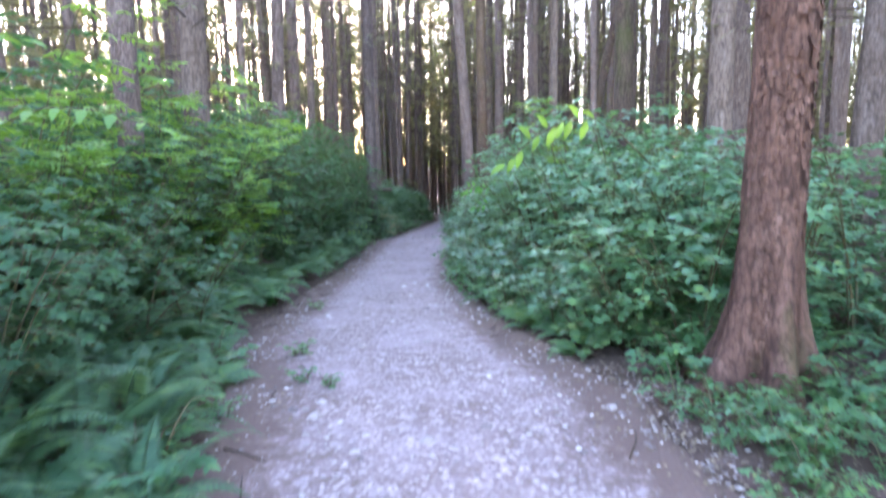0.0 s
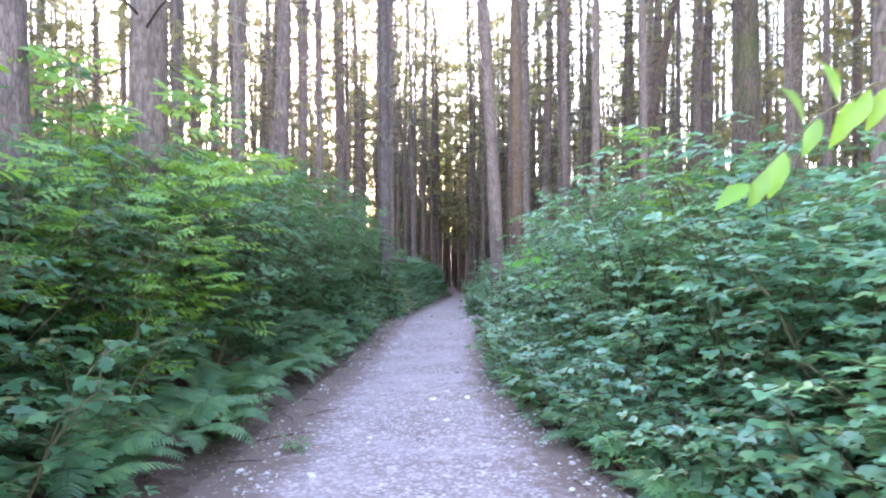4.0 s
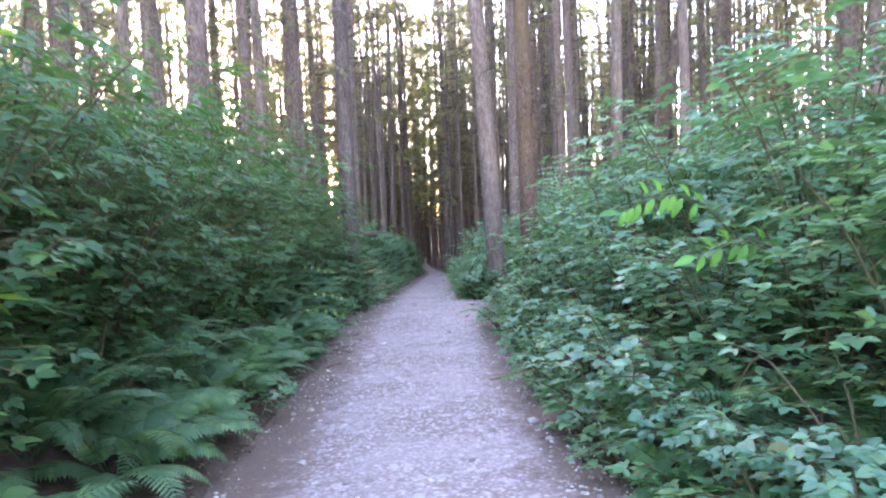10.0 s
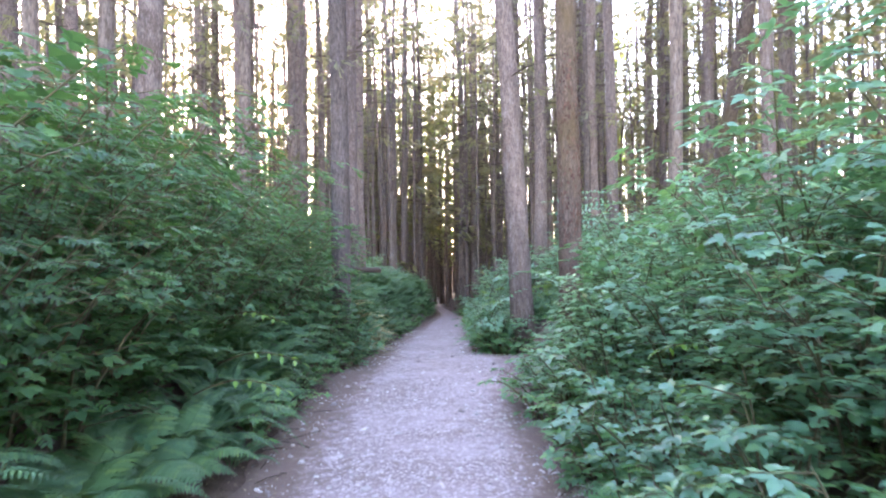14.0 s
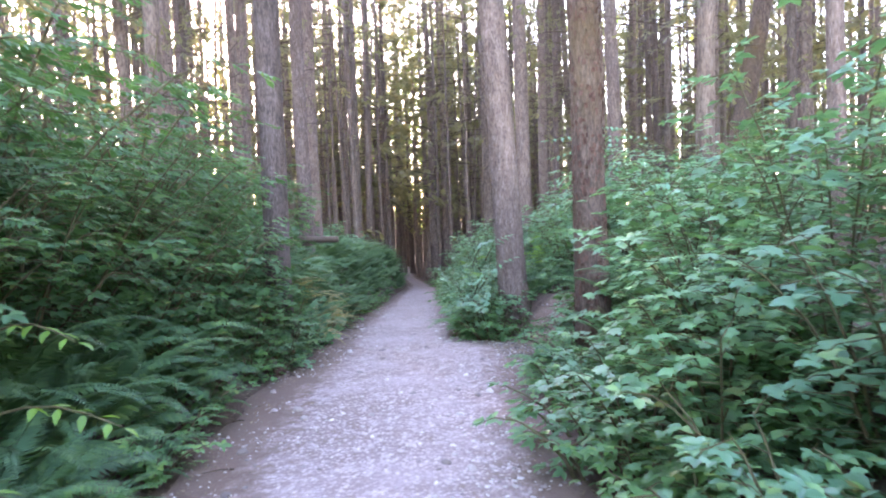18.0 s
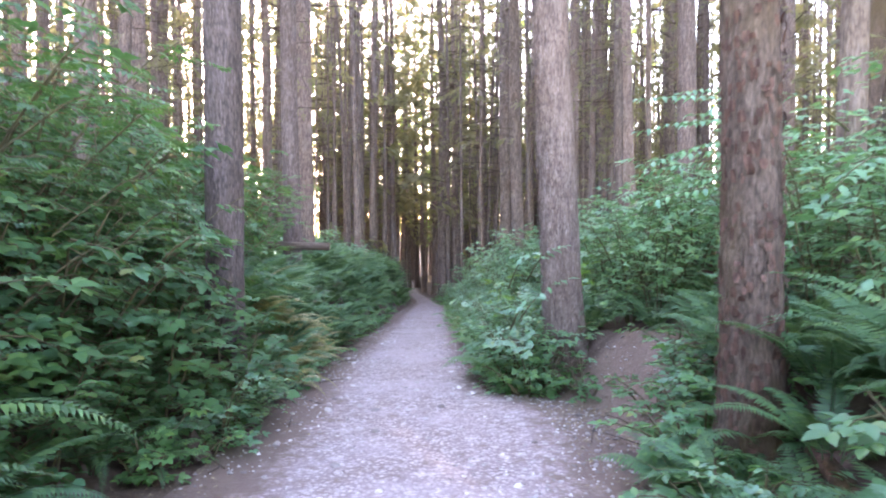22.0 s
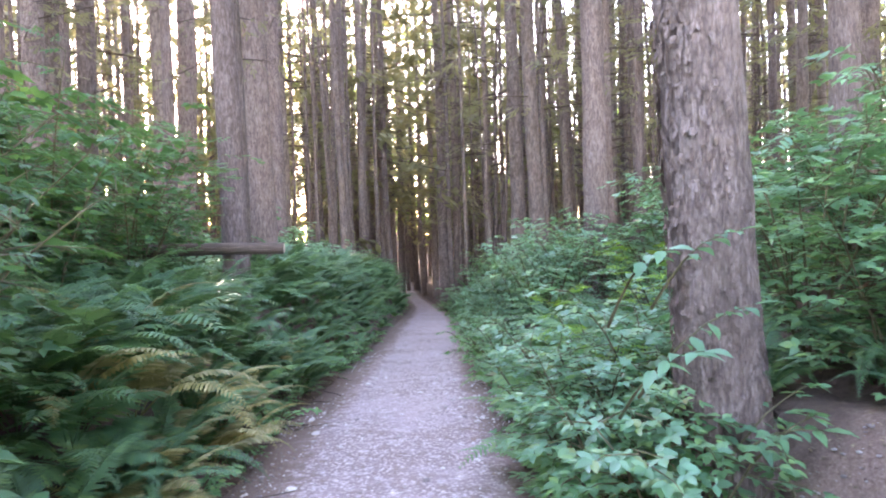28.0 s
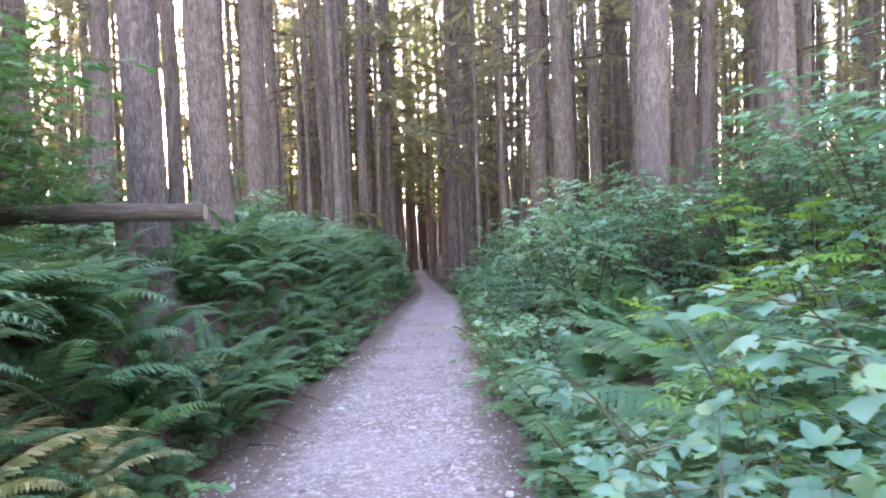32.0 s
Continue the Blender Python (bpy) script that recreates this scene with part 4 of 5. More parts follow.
def fern_bed():
    """Ferns that run together higher up the bank."""
    rng = random.Random(78)
    sets = []
    for fronds in FERNS["sword"][:3] + [fern_kind(61 + i, 9, 0.85, 0.18, 20, False, M_LADY, 62, 95) for i in range(2)]:
        vs, fs, n = [], [], 0
        for me in fronds:
            v = np.empty(len(me.vertices) * 3)
            me.vertices.foreach_get("co", v)
            vs.append(v.reshape(-1, 3))
            fs += [tuple(i + n for i in p.vertices) for p in me.polygons]
            n += len(me.vertices)
        sets.append((np.concatenate(vs), fs))
    bed, light_bed = Heap(), Heap()
    for x, y, s in BED:
        if bare_foot(x, y):
            continue
        k = rng.choice((3, 4)) if x > 0 and y < 24 else rng.randrange(5) if y < 24 else rng.choice((0, 1, 3, 3, 4, 4))
        v, f = sets[k]
        w = rng.uniform(0, 6.28)
        c, q = math.cos(w) * s, math.sin(w) * s
        (bed if k < 3 else light_bed).put((v @ np.array([[c, q, 0], [-q, c, 0], [0, 0, s]]) + (x, y, land(x, y))).tolist(), f)
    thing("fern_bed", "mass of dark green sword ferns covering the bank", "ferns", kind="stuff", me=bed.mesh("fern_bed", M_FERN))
    thing("lady_fern_bed", "mass of light green feathery ferns covering the bank", "ferns", kind="stuff", me=light_bed.mesh("lady_fern_bed", M_LADY))


def plant_behind():
    """The rest of the thicket, behind the shrubs that line the path."""
    rng = random.Random(77)
    sets = []
    for me in [shrub_meshes(90 + i, 2.1, 1.0, 5, 0.14, "three", 6, np.array([(0, 0, 0), (0.45, 0.34, 0.06), (1, 0, -0.1), (0.45, -0.34, 0.06)]), [(0, 2, 1), (0, 3, 2)])[1] for i in range(4)]:
        v = np.empty(len(me.vertices) * 3)
        me.vertices.foreach_get("co", v)
        sets.append((v.reshape(-1, 3), np.array([p.vertices[:] for p in me.polygons])))
    for _ in range(150):
        y = rng.uniform(30, 85)
        x = rng.choice((-1, 1)) * rng.uniform(3.2, 20)
        BEHIND.append((x, y, rng.uniform(0.4, 0.8)))
    for _ in range(260):
        x, y = rng.choice((-1, 1)) * rng.uniform(7.5, 24), rng.uniform(-4, 32)
        BEHIND.append((x, y, rng.uniform(0.5, 0.95)))
    vs, fs, n = [], [], 0
    for x, y, s in BEHIND:
        v, f = rng.choice(sets)
        w = rng.uniform(0, 6.28)
        c, q = math.cos(w) * s, math.sin(w) * s
        turn = np.array([[c, q, 0], [-q, c, 0], [0, 0, s]])
        vs.append(v @ turn + (x, y, land(x, y)))
        fs.append(f + n)
        n += len(v)
    thing("undergrowth", "dense green thicket filling the ground under the trees", "undergrowth", kind="stuff", me=mesh_of("undergrowth", np.concatenate(vs), np.concatenate(fs), M_SHADE_LEAF))


def plant_left():
    rng = random.Random(21)
    y = -5.0
    while y < 48:
        e = left_edge(y)
        near = y < 36
        fern_bank = y > 24.5
        # edge: small herbs and ferns
        fringe = 5.0 < y < 16.0
        bare = 19.4 < y < 20.9
        if not bare and not (fringe and rng.random() < 0.3):
            fern("lady" if fringe or rng.random() < 0.5 else "sword", e - (0.28 if fringe else 0.0) - rng.uniform(0.12, 0.3), y + rng.uniform(0.1, 0.5), rng.uniform(0.95, 1.25) if fringe else rng.uniform(0.5, 0.7), rng, (0, 0.22))
        if not bare and not (fringe and rng.random() < 0.5):
            fern("lady" if rng.random() < 0.5 else "sword", e - rng.uniform(0.35, 0.6), y + rng.uniform(-0.2, 0.2), rng.uniform(0.8, 1.1), rng, (0, 0.15))
        if y > 24:
            for lo in (0.25, 0.6, 0.95):
                BED.append((e - lo - rng.uniform(0, 0.3), y + rng.uniform(0, 0.6), rng.uniform(0.65, 0.95)))
        if near and not bare and rng.random() < (0.25 if fringe else 0.75):
            shrub("herb", e - rng.uniform(0.0, 0.25), y + rng.uniform(-0.3, 0.3), rng.uniform(0.7, 1.2), rng)
        x = e - rng.uniform(0.75, 1.1)
        if clear_of_trunks(x, y + 0.2):
            if 15.5 < y < 19.5:
                fern("sword", e - rng.uniform(0.4, 0.7), y, rng.uniform(1.1, 1.35), rng, (0, 0.12))
                fern("sword", x, y + 0.2, rng.uniform(1.2, 1.5), rng, (0, 0.1))
            elif 19 < y < 23.5:
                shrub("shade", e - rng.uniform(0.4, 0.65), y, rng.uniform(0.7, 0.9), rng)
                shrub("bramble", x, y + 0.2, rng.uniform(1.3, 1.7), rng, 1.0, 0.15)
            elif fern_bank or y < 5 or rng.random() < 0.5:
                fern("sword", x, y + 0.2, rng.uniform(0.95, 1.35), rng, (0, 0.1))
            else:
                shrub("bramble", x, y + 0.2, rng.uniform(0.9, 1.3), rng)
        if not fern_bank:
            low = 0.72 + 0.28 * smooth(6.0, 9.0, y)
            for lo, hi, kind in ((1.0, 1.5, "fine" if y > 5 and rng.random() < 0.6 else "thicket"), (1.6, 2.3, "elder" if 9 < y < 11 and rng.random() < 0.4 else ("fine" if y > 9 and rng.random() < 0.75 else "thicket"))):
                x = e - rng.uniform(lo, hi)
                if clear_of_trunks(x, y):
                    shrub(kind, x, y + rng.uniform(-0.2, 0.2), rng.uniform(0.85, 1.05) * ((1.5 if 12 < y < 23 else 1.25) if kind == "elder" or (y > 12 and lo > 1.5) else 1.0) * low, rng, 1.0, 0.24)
        else:
            for lo in (0.4, 0.8, 1.3, 1.8, 2.3, 2.9, 3.6):
                for dy in (0.0, 0.3):
                    BED.append((e - lo - rng.uniform(0, 0.6), y + dy + rng.uniform(-0.15, 0.15), rng.uniform(0.8, 1.3) * rng.uniform(0.9, 1.2)))
            for lo in (0.9, 1.5):
                xx = e - lo - rng.uniform(0, 0.6)
                if clear_of_trunks(xx, y):
                    fern("sword" if rng.random() < 0.6 else "lady", xx, y + rng.uniform(-0.3, 0.3), rng.uniform(1.15, 1.55), rng, (0, 0.08))
            if y > 29.5:
                xx = e - rng.uniform(1.2, 2.6)
                if clear_of_trunks(xx, y):
                    shrub("low", xx, y + 0.3, rng.uniform(0.9, 1.35), rng)
            x = e - rng.uniform(2.6, 3.6)
            if clear_of_trunks(x, y):
                shrub("thicket" if y < 30 else "low", x, y, rng.uniform(0.85, 1.1), rng)
        # Extra foliage inside the hedge, added to block light and darken its interior.
        if 1 < y < 24:
            for lo, s in ((0.75, 0.4), (1.1, 0.55), (1.6, 0.7)):
                BEHIND.append((e - lo - rng.uniform(0, 0.35), y + rng.uniform(-0.3, 0.3), 1.1 * s * rng.uniform(0.85, 1.15)))
        for lo, hi in ((2.8, 4.2), (4.5, 7.5)):
            x = e - rng.uniform(lo, hi)
            BEHIND.append((x, y + rng.uniform(-0.3, 0.3), rng.uniform(0.85, 1.1) * ((1.6 if 11 < y < 25 else 1.3 if y < 31 else 0.75) if y > 8 else 0.85)))
        y += 0.62 if near else 1.0


def plant_right():
    rng = random.Random(31)
    y = -5.0
    while y < 48:
        e = right_edge(y)
        near = y < 36
        x = e + rng.uniform(-0.05, 0.2)
        if y > 5.2 and not open_dirt(x, y):
            if y < 46:
                BED.append((e + rng.uniform(0.2, 0.7), y + rng.uniform(0, 0.6), rng.uniform(0.5, 0.8)))
            if y < 18.5:
                for lo in (0.15, 0.5, 0.9):
                    BED.append((e + lo + rng.uniform(0, 0.35), y + rng.uniform(0, 0.6), rng.uniform(0.6, 0.9)))
            if rng.random() < 0.5:
                fern("lady", x + 0.08, y, rng.uniform(0.6, 0.9), rng, (0, -0.15))
            else:
                shrub("herb", x, y, rng.uniform(0.9, 1.6), rng)
            if 17.6 < y < 20.8:
                fern("sword", e + (rng.uniform(0.9, 1.3) if y > 18.4 else rng.uniform(0.3, 0.7)), y, rng.uniform(0.9, 1.2), rng, (0, -0.1))
                y += 0.5
                continue
            if 24.6 < y < 34 and rng.random() < (0.9 if 25.4 < y < 29.5 else 0.5):
                fern("lady", e + rng.uniform(0.2, 0.6), y + 0.25, rng.uniform(0.8, 1.1), rng, (0, -0.1))
            elif not open_dirt(e + 0.3, y + 0.3):
                shrub("broad" if rng.random() < 0.35 else "low", e + rng.uniform(0.18, 0.45), y + 0.25, rng.uniform(0.75, 1.05), rng)
            shrub("herb", e + rng.uniform(-0.02, 0.25), y + 0.35, rng.uniform(0.9, 1.5), rng)
        elif y > -2:
            if rng.random() < 0.8 and not 1.5 < y < 4.4:
                shrub("herb", e + rng.uniform(0.1, 0.9), y, rng.uniform(0.8, 1.3), rng)
        rows = ((0.75, 1.1), (1.3, 1.9), (2.2, 3.2), (3.4, 5.0), (5.2, 8.0)) if y > 5.5 else ((2.2, 3.4), (3.6, 6.0))
        for k, (lo, hi) in enumerate(rows):
            x = e + rng.uniform(lo, hi)
            yy = y + rng.uniform(-0.25, 0.25)
            if open_dirt(x, yy) or not clear_of_trunks(x, yy):
                continue
            if k >= 3:
                BEHIND.append((x, yy, rng.uniform(0.8, 1.05) * (0.8 if y > 25 else 1)))
                continue
            if y < 5.5:
                fern("sword", x, yy, rng.uniform(0.7, 1.0), rng)
            elif y > 25.5 and k < 2 and rng.random() < (0.95 if y < 30 else 0.7):
                fern("sword" if rng.random() < 0.45 else "lady", x, yy, rng.uniform(1.0, 1.35), rng)
            elif 18.0 < y < 26 and k < 1:
                fern("sword", x, yy, rng.uniform(0.9, 1.1), rng)
            else:
                shrub("broad" if k == 0 and rng.random() < 0.4 else "salmonberry", x, yy, rng.uniform(0.85, 1.05), rng, 0.85 if k == 0 else 1.12 if 11 < y < 20 else 1.0)
        y += 0.62 if near else 1.0


plant_left()
plant_right()
plant_behind()
fern_bed()


# ---- the wooden rail, logs and stones ----
def wooden_rail():
    ob = thing("wooden_rail", "weathered round log rail with a pale sawn end", "rail")
    a, b = Vector((-2.3, 29.33, 0.42)), Vector((-6.8, 28.95, 0.5))
    pts = [a.lerp(b, s) + Vector((0, 0, 0.012 * math.sin(s * 9))) for s in (0, 0.006, 0.2, 0.4, 0.6, 0.8, 1)]
    v, f = tube(pts, [0.07, 0.077, 0.08, 0.083, 0.082, 0.086, 0.088], 16, cap=False)
    log = part("log", mesh_of("log", v, f, M_WOOD), ob)
    v, f = tube([a + Vector((0.004, 0, 0)), a - Vector((0.03, 0, 0))], [0.066, 0.069], 16)
    part("sawn_end", mesh_of("sawn_end", v, f, M_CUT, shade=False), log, "pale sawn end of the log")
    for x, y in ((-3.05, 29.42), (-6.3, 29.1)):
        z = land(x, y)
        v, f = tube([(x, y, z - 0.3), (x + 0.01, y, z + 0.4), (x, y, 0.36)], [0.085, 0.08, 0.078], 12)
        part("post", mesh_of("post", v, f, M_WOOD), ob)


wooden_rail()


for x, y, s in ((-2.4, 28.95, 1.3), (-2.75, 28.8, 1.3), (-2.25, 29.2, 1.2), (-3.2, 29.0, 1.3), (-2.3, 29.8, 1.3), (-2.6, 28.5, 1.2), (-2.2, 30.3, 1.2)):
    fern("sword", x, y, s, rng)


def fallen_log(points, radii, mat, label, name="fallen_log"):
    pts = [Vector(p) for p in points]
    v, f = tube(pts, radii, 12)
    v = [tuple(Vector(p) * 1.0 + Vector((0, 0, 0.02 * noise.noise(Vector(p) * 6)))) for p in v]
    return thing(name, label, "log", me=mesh_of(name, v, f, mat))


fallen_log([(-2.25, 21.45, -0.98), (-2.42, 21.62, -0.86), (-2.6, 21.8, -0.72), (-2.8, 22.0, -0.6)], [0.06, 0.058, 0.05, 0.045], M_BARK_MOSS, "short mossy log leaning on the bank")
fallen_log([(x, y, land(x, y) + 0.1) for x, y in ((2.9, 25.75), (3.3, 25.62), (3.8, 25.45), (4.4, 25.3), (5.0, 25.1))], [0.12, 0.13, 0.13, 0.125, 0.12], M_BARK_RED, "rotten brown fallen trunk lying among the ferns")
fallen_log([(x, y, land(x, y) + 0.05) for x, y in ((1.12, 18.6), (1.2, 19.0), (1.3, 19.5), (1.42, 20.05))], [0.062, 0.06, 0.056, 0.05], M_BARK_RED, "broken rotten brown branch among the herbs", "broken_branch")


def stone_mesh(seed, flat=0.55):
    bm = bmesh.new()
    bmesh.ops.create_icosphere(bm, subdivisions=1, radius=1.0)
    for v in bm.verts:
        k = 1 + 0.45 * noise.noise(v.co * 1.3 + Vector((seed * 9.1, 0, 0)))
        v.co = Vector((v.co.x * k, v.co.y * k * 0.8, v.co.z * k * flat))
    me = bpy.data.meshes.new("stone")
    bm.to_mesh(me)
    bm.free()
    me.materials.append(M_STONE)
    return me


STONES = [stone_mesh(i) for i in range(7)]


def path_stones():
    rng = random.Random(8)
    for k in range(300):
        y = 1.5 + 29.5 * rng.random()
        a, b = left_edge(y), right_edge(y)
        x = a + (b - a) * rng.uniform(0.08, 0.92)
        s = 0.02 + 0.036 * rng.random() ** 2.0
        ob = part("stone", rng.choice(STONES), path)
        ob.matrix_basis = Matrix.LocRotScale((x, y, on_path(x, y) + s * 0.12), Euler((rng.uniform(-0.3, 0.3), rng.uniform(-0.3, 0.3), rng.uniform(0, 6.28))), (s, s, s))
    pebbles = []
    for me in STONES:
        pebbles.append(([v.co.copy() for v in me.vertices], [tuple(p.vertices) for p in me.polygons]))
    loose = Heap()
    for _ in range(11000):
        y = 1.0 + 35 * rng.random()
        a, b = left_edge(y), right_edge(y)
        u = rng.uniform(0.05, 0.95)
        if u < 0.25 and rng.random() < 0.55:
            continue
        x = a + (b - a) * u
        if noise.noise((x * 1.4, y * 1.1, 4.0)) + rng.uniform(-0.45, 0.3) < -0.1:
            continue
        s = 0.009 + 0.019 * rng.random() ** 2
        w = rng.uniform(0, 6.28)
        c, d = math.cos(w) * s, math.sin(w) * s
        pv, pf = rng.choice(pebbles)
        z = on_path(x, y)
        loose.put([(x + c * p.x - d * p.y, y + d * p.x + c * p.y, z + s * p.z * 0.8) for p in pv], pf)
    for _ in range(1300):
        x, y = rng.uniform(0.5, 2.2), rng.uniform(20.9, 23.9)
        s = 0.006 + 0.018 * rng.random() ** 3
        pv, pf = rng.choice(pebbles)
        z = max(on_path(x, y) if x < right_edge(y) else -99, land(x, y))
        loose.put([(x + s * p.x, y + s * p.y, z + s * p.z * 0.8) for p in pv], pf)
    for _ in range(700):
        y = rng.uniform(0.8, 5.0)
        x = right_edge(y) + abs(rng.gauss(0, 0.22)) - 0.1
        s = 0.006 + 0.014 * rng.random() ** 2
        pv, pf = rng.choice(pebbles)
        z = max(on_path(x, y) if x < right_edge(y) else -99, land(x, y))
        loose.put([(x + s * p.x, y + s * p.y, z + s * p.z * 0.7) for p in pv], pf)
    tagged(part("pebble", loose.mesh("pebble", M_STONE), path), "pale rounded pebbles strewn over the path", kind="stuff")
    grit = Heap()
    for _ in range(17000):
        y = rng.uniform(1.0, 33) if rng.random() < 0.9 else rng.uniform(33, 50)
        a, b = left_edge(y), right_edge(y)
        x = a + (b - a) * rng.uniform(0.03, 0.97)
        if noise.noise((x * 1.4, y * 1.1, 4.0)) + rng.uniform(-0.45, 0.3) < -0.1:
            continue
        s = 0.008 + 0.016 * rng.random() ** 2
        z = on_path(x, y) - 0.004
        w = rng.uniform(0, 6.28)
        c, d = math.cos(w) * s, math.sin(w) * s
        grit.put([(x + c, y + d, z), (x - d * 0.8, y + c * 0.8, z), (x - c, y - d, z), (x + d * 0.8, y - c * 0.8, z), (x + 0.3 * c, y, z + s * rng.uniform(0.5, 0.9))], [(0, 1, 4), (1, 2, 4), (2, 3, 4), (3, 0, 4)])
    tagged(part("gravel", grit.mesh("gravel", M_STONE, False), path), "loose pale gravel", kind="stuff")


def litter():
    rng = random.Random(9)
    leaves = Foliage()
    for _ in range(14000):
        y = rng.uniform(0.5, 34)
        if rng.random() < 0.5:
            x = left_edge(y) + rng.gauss(0.0, 0.28)
        else:
            x = right_edge(y) + rng.gauss(0.05, 0.28)
        if rng.random() < 0.2:
            y, x = rng.uniform(21.0, 24), rng.uniform(0.5, 2.6)
        elif rng.random() < 0.2:
            y, x = rng.uniform(1.5, 5), rng.uniform(1.2, 3.4)
        z = max(land(x, y), on_path(x, y) if left_edge(y) < x < right_edge(y) else -99) + 0.008
        leaves.put(Vector((x, y, z)), ways(rng, rng.uniform(-0.2, 0.3)), Vector((rng.uniform(-0.3, 0.3), rng.uniform(-0.3, 0.3), 1)), rng.uniform(0.015, 0.045), 0.8)
    thing("leaf_litter", "scattered dry brown leaves and needles at the path's edges", "litter", kind="stuff", me=leaves.mesh("leaf_litter", M_LITTER))
    for i in range(90):
        y = rng.uniform(2, 31)
        x = (left_edge(y) + rng.uniform(-0.1, 0.45)) if rng.random() < 0.65 else (right_edge(y) - rng.uniform(-0.1, 0.4))
        w, n = rng.uniform(0, 6.28), rng.uniform(0.1, 0.5)
        z = max(land(x, y), on_path(x, y)) + 0.008
        d = Vector((math.cos(w), math.sin(w), 0)) * n
        v, f = tube([Vector((x, y, z)) - d * 0.5, Vector((x + rng.uniform(-0.03, 0.03), y, z + 0.01)), Vector((x, y, z)) + d * 0.5], [0.006, 0.005, 0.003], 5)
        thing("fallen_twig", "thin dry twig lying on the path's edge", "twig", "twigs on the path", me=mesh_of("fallen_twig", v, f, M_TWIG))


path_stones()
litter()


def leaf_spray(root, tip, droop, leaves, size, label, mat=M_SPRAY, upright=False):
    """A single bough whose large leaves hang out over the path."""
    rng = random.Random(int(root[1] * 10))
    ob = thing("leafy_branch", label, "branch")
    a, b = Vector(root), Vector(tip)
    pts = [a.lerp(b, s) + Vector((0, 0, droop * math.sin(math.pi * s))) for s in (0, 0.2, 0.4, 0.6, 0.8, 1)]
    v, f = tube(pts, [0.009, 0.008, 0.006, 0.005, 0.004, 0.002], 6)
    part("stem", mesh_of("stem", v, f, M_STEM), ob)
    d = (b - a).normalized()
    side = Vector((0, -0.3, 1)) if upright else Vector((-d.y, d.x, 0)).normalized()
    for i in range(leaves):
        s = 0.4 + 0.6 * i / (leaves - 1)
        k = min(4, int(s * 5))
        p = pts[k].lerp(pts[k + 1], s * 5 - k)
        e = (-1 if upright and i % 3 == 1 else (-1) ** i) if i < leaves - 1 else 0
        leaf = Foliage(FINE * (1, 0.62, 1), FINE_F)
        leaf.put(p + side * e * 0.012, d * (0.5 if e else 1.0) + side * e * 0.8 + Vector((0, 0, rng.uniform(-0.75, -0.2))), Vector((rng.uniform(-0.3, 0.3), -0.9 if upright else rng.uniform(-0.3, 0.3), 0.6 if upright else 1)), size * rng.uniform(0.8, 1.1))
        part("leaf", leaf.mesh("leaf", mat), ob)


# Withered ferns whose pale colour stands in for sunlight on the bank.
SUNLIT_DRY = ((-2.75, 25.6, 1.6), (-2.6, 26.3, 1.55), (-2.5, 25.1, 1.35), (-3.0, 25.0, 1.6), (-2.45, 27.0, 1.3), (-2.35, 25.9, 1.35), (-2.3, 26.5, 1.2), (-2.4, 24.9, 1.25), (0.72, 10.9, 0.7), (-2.3, 24.4, 1.1), (-3.1, 26.1, 1.6), (-2.5, 29.6, 1.0))
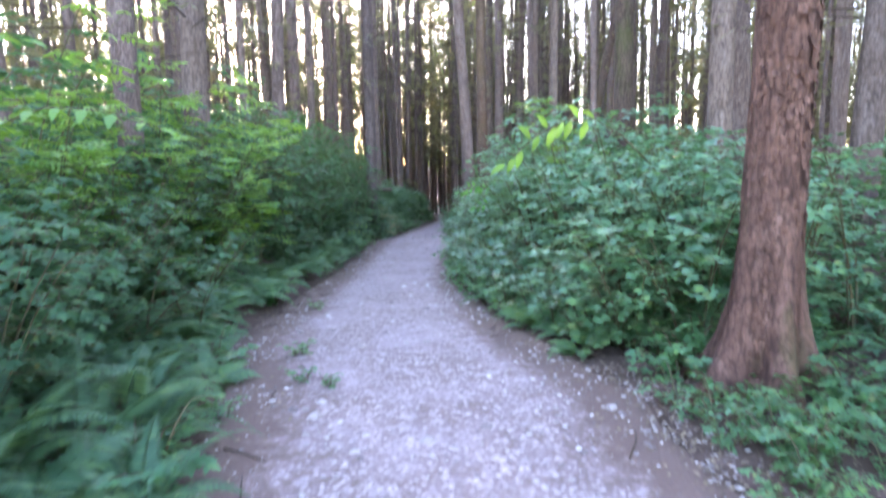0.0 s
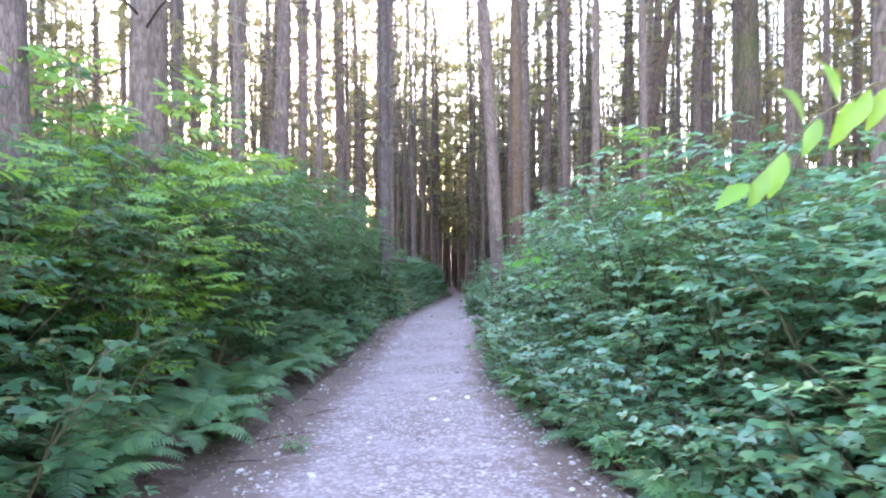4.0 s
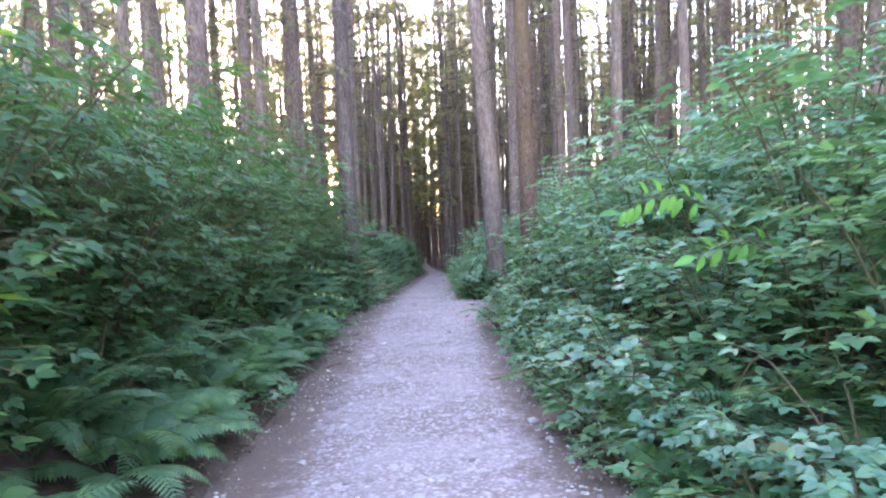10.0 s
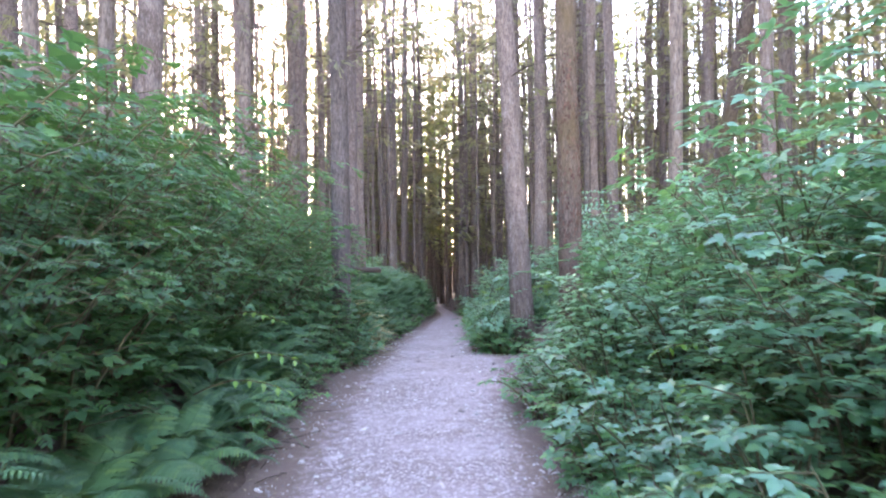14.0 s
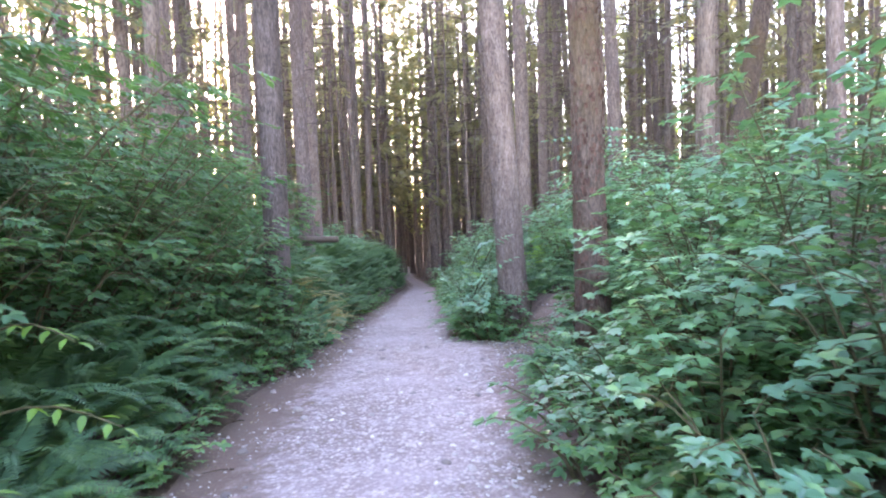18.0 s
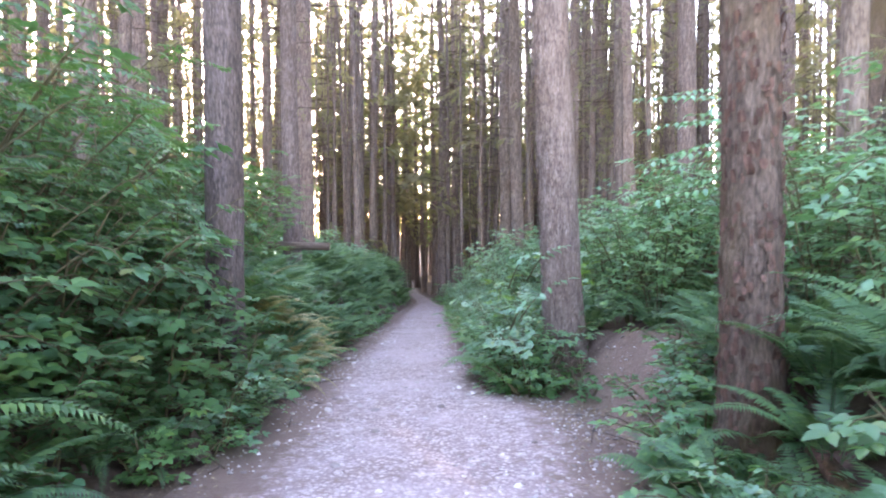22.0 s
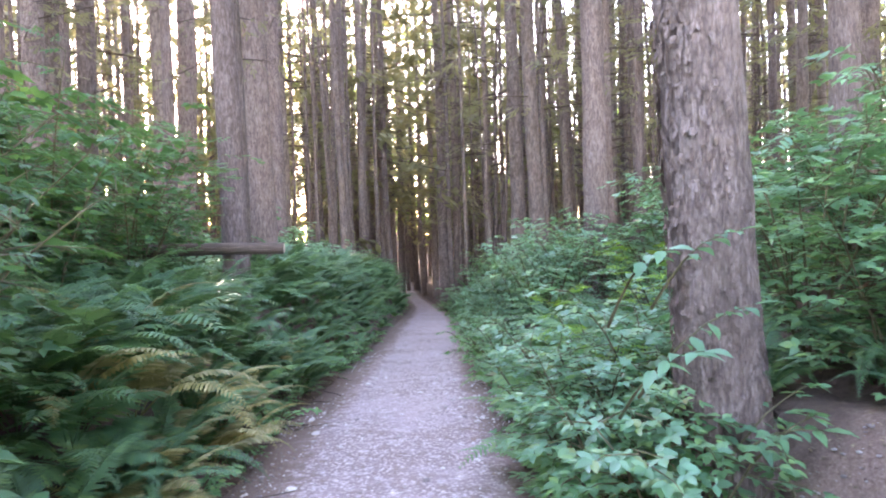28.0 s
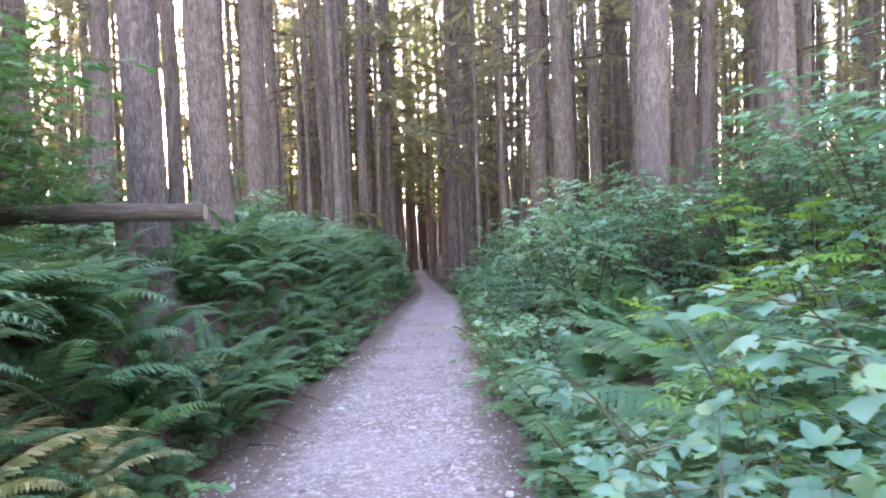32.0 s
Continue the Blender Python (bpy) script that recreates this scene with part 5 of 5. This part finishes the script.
# The huckleberries at y -1.6 to 1.2 are unseen, added to shade the bank.
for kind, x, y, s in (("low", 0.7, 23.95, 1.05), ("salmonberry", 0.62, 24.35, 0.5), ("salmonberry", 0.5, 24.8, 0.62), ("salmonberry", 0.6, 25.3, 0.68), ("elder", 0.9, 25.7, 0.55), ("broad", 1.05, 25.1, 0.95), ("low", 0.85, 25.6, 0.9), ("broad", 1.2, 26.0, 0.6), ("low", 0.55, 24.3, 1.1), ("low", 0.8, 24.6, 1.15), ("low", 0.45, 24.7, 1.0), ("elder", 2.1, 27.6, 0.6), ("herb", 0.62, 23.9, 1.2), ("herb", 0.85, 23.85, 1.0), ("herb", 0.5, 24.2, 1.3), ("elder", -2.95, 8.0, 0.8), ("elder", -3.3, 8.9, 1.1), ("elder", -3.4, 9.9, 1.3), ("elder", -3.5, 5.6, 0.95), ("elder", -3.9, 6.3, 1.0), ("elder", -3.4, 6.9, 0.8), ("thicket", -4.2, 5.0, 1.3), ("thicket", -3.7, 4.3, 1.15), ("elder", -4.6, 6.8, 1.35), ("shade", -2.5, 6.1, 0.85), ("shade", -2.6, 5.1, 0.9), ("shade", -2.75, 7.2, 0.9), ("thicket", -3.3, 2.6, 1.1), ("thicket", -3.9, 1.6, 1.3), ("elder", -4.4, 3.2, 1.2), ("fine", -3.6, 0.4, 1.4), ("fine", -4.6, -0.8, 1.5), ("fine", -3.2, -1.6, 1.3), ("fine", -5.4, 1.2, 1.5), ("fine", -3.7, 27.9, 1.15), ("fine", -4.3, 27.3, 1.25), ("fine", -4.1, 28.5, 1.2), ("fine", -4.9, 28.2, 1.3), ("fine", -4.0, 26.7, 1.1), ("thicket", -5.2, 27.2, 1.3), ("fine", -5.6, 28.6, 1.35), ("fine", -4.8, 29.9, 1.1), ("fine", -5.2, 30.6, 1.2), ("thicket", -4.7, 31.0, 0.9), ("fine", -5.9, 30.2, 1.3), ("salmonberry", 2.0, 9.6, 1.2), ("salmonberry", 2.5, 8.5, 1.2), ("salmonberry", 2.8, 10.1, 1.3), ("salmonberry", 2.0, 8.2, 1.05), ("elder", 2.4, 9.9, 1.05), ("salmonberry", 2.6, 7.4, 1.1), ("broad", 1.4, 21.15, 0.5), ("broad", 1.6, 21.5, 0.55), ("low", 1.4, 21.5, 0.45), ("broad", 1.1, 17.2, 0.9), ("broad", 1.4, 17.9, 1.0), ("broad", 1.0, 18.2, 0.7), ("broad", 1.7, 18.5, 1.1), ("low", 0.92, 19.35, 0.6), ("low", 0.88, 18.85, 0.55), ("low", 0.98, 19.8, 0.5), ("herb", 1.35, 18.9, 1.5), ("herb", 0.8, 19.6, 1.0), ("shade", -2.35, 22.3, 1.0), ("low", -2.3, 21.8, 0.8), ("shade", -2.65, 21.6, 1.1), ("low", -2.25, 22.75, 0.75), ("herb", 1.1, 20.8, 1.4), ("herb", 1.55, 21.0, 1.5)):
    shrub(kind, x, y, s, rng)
for x, y, s, tall in ((0.62, 25.3, 0.75, 1.1), (1.75, 26.6, 0.75, 1.0)):
    shrub("broad", x, y, s, rng, tall)
for x, y, s in ((0.5, 24.75, 1.0), (0.45, 25.3, 1.15), (0.6, 25.9, 1.3), (0.75, 26.5, 1.3), (0.9, 27.2, 1.3), (1.2, 26.0, 1.5), (1.3, 26.9, 1.5), (0.8, 28.0, 1.3), (1.5, 27.9, 1.6), (1.0, 28.8, 1.3), (0.75, 20.0, 0.7), (0.9, 20.5, 0.75), (0.8, 19.4, 0.7), (1.2, 21.3, 0.6)):
    fern("lady", x, y, s, rng)
for x, y, s in ((-3.2, 25.3, 0.9), (-3.4, 26.5, 1.1), (-3.5, 25.2, 1.0), (-3.6, 25.9, 1.0)):
    fern("lady", x, y, s, rng, (0, 0.1))
for x, y, s in SUNLIT_DRY:
    fern("dry", x, y, s, rng)
leaf_spray((1.9, 5.9, 1.5), (0.54, 5.4, 1.5), 0.4, 12, 0.18, "arching branch of yellow-green leaves over the path", upright=True)
leaf_spray((1.25, 11.75, 0.6), (0.33, 11.65, 1.0), 0.28, 13, 0.13, "bright green leaf spray reaching out of the shrubs", M_VIVID, upright=True)
leaf_spray((1.45, 11.3, 0.45), (0.6, 11.2, 0.75), 0.2, 11, 0.13, "bright green leaf spray reaching out of the shrubs", M_VIVID, upright=True)

for root, tip in (((-2.75, 16.75, -0.1), (-1.93, 16.5, -0.06)), ((-2.75, 16.15, -0.25), (-1.95, 15.95, -0.18)), ((-2.8, 16.9, 0.25), (-2.15, 16.6, 0.3)), ((1.45, 15.6, 0.05), (0.75, 15.2, 0.2)), ((1.5, 15.3, -0.15), (0.85, 14.95, 0.0))):
    leaf_spray(root, tip, 0.1, 9, 0.1, "pale green leafy twig reaching out towards the path", M_ELDER)
OVER = "green branch with feathered leaves hanging over the shrubs"
leaf_spray((-3.0, 3.6, 1.3), (-1.35, 3.1, 1.7), 0.3, 13, 0.13, "bright green elder branch beside the path", M_ELDER)
leaf_spray((-2.9, 2.6, 1.7), (-1.6, 2.5, 2.0), 0.2, 13, 0.13, "bright green elder branch beside the path", M_ELDER)
for k, (root, tip) in enumerate((((2.9, 22.4, 1.1), (1.45, 22.0, 1.3)), ((3.0, 22.0, 1.5), (1.6, 21.5, 1.6)), ((3.2, 23.0, 1.3), (1.9, 22.6, 1.75)),
                                 ((2.5, 20.6, 0.9), (1.6, 20.2, 0.85)), ((2.6, 20.2, 0.6), (1.55, 19.8, 0.4)), ((3.2, 26.4, 1.0), (2.2, 25.6, 1.1)), ((3.3, 25.8, 1.4), (2.4, 25.0, 1.5)))):
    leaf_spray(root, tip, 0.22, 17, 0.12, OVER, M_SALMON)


for root, tip in (((0.5, 23.95, -0.35), (1.0, 23.72, 0.14)), ((0.4, 23.95, -0.45), (0.62, 23.45, -0.02)), ((0.6, 24.0, 0.1), (0.95, 23.75, 0.5)), ((0.4, 24.1, 0.0), (0.62, 23.8, 0.42)), ((0.85, 23.9, -0.8), (1.25, 23.6, -0.45))):
    leaf_spray(root, tip, 0.1, 9, 0.15, "shrub branch with large leaflets before the trunk", M_SALMON)


for k in range(9):
    z = 0.85 + 0.12 * k
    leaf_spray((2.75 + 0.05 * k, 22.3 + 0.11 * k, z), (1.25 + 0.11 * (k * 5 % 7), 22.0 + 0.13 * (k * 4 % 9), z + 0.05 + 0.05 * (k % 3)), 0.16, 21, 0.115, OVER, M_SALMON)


def start_clearing():
    """Low plants on the bare ground beside the first big tree."""
    rng = random.Random(14)
    for i in range(26):
        x, y = rng.uniform(1.55, 4.2), rng.uniform(1.6, 6.4)
        if (x - 2.2) ** 2 + (y - 4.3) ** 2 > 0.2 and not (x < 2.8 and 1.6 < y < 4.4):
            shrub("herb", x, y, rng.uniform(0.6, 1.2), rng)
    for x, y, s in ((3.0, 5.2, 0.9), (3.5, 4.4, 1.0), (3.9, 5.6, 1.1), (3.2, 3.4, 0.8), (2.9, 6.3, 0.9), (4.4, 6.5, 1.1), (2.0, 5.9, 0.7)):
        fern("sword" if x > 3 else "lady", x, y, s, rng)
    for x, y, s in ((2.65, 3.9, 0.8), (2.85, 3.5, 0.9), (2.5, 3.3, 0.6), (3.1, 3.9, 1.1), (2.7, 4.6, 1.0), (2.2, 2.9, 0.5)):
        shrub("herb", x, y, s, rng)
    for _ in range(34):
        x, y = rng.uniform(1.5, 3.6), rng.uniform(2.5, 4.1)
        if (x - 2.2) ** 2 + (y - 4.3) ** 2 > 0.13:
            shrub("herb", x, y, rng.uniform(0.4, 0.75), rng)
    for x, y, s in ((1.7, 5.6, 0.9), (2.5, 6.0, 1.1), (1.9, 6.4, 1.2)):
        shrub("broad", x, y, s, rng)
    for x, y, s in ((-1.35, 2.6, 0.75), (-1.7, 3.3, 0.9), (-2.1, 2.7, 1.0), (-2.0, 4.1, 0.8), (-1.15, 1.9, 0.6)):
        fern("sword", x, y, s, rng)


start_clearing()
for x, y, s in ((1.0, 20.05, 0.85), (1.4, 19.9, 0.95), (2.0, 20.1, 1.25), (0.92, 20.5, 0.7), (2.15, 22.0, 1.0), (2.4, 22.5, 1.1), (2.25, 23.0, 1.0), (2.6, 23.1, 1.1), (1.95, 21.6, 0.95), (1.45, 21.25, 0.75), (1.6, 21.75, 0.7), (1.8, 21.5, 0.9), (2.15, 22.6, 0.8), (2.1, 24.0, 0.8), (2.6, 23.5, 0.9), (2.9, 24.2, 1.0), (3.1, 22.9, 0.9), (2.5, 25.4, 1.0), (1.75, 19.3, 1.3), (1.7, 20.3, 1.2), (2.1, 18.6, 1.2), (-3.0, 18.4, 1.35), (-2.85, 19.6, 1.3), (-3.1, 11.4, 1.3), (-3.0, 13.2, 1.2), (2.2, 21.3, 1.1), (1.95, 22.2, 0.85), (1.9, 21.0, 0.9), (1.5, 21.25, 0.8), (2.3, 21.7, 1.1), (2.6, 22.8, 1.2), (1.75, 25.0, 0.95), (2.3, 24.6, 1.2)):
    fern("sword", x, y, s, rng)

for x, y, s in ((-1.1, 4.7, 0.35), (-0.85, 4.5, 0.3), (-1.3, 5.6, 0.4), (0.15, 11.9, 0.4), (-1.7, 8.3, 0.35), (-1.45, 3.9, 0.4), (0.2, 10.8, 0.35), (0.35, 9.2, 0.4)):
    shrub("herb", x, y, s, rng).location.z = on_path(x, y) - 0.01
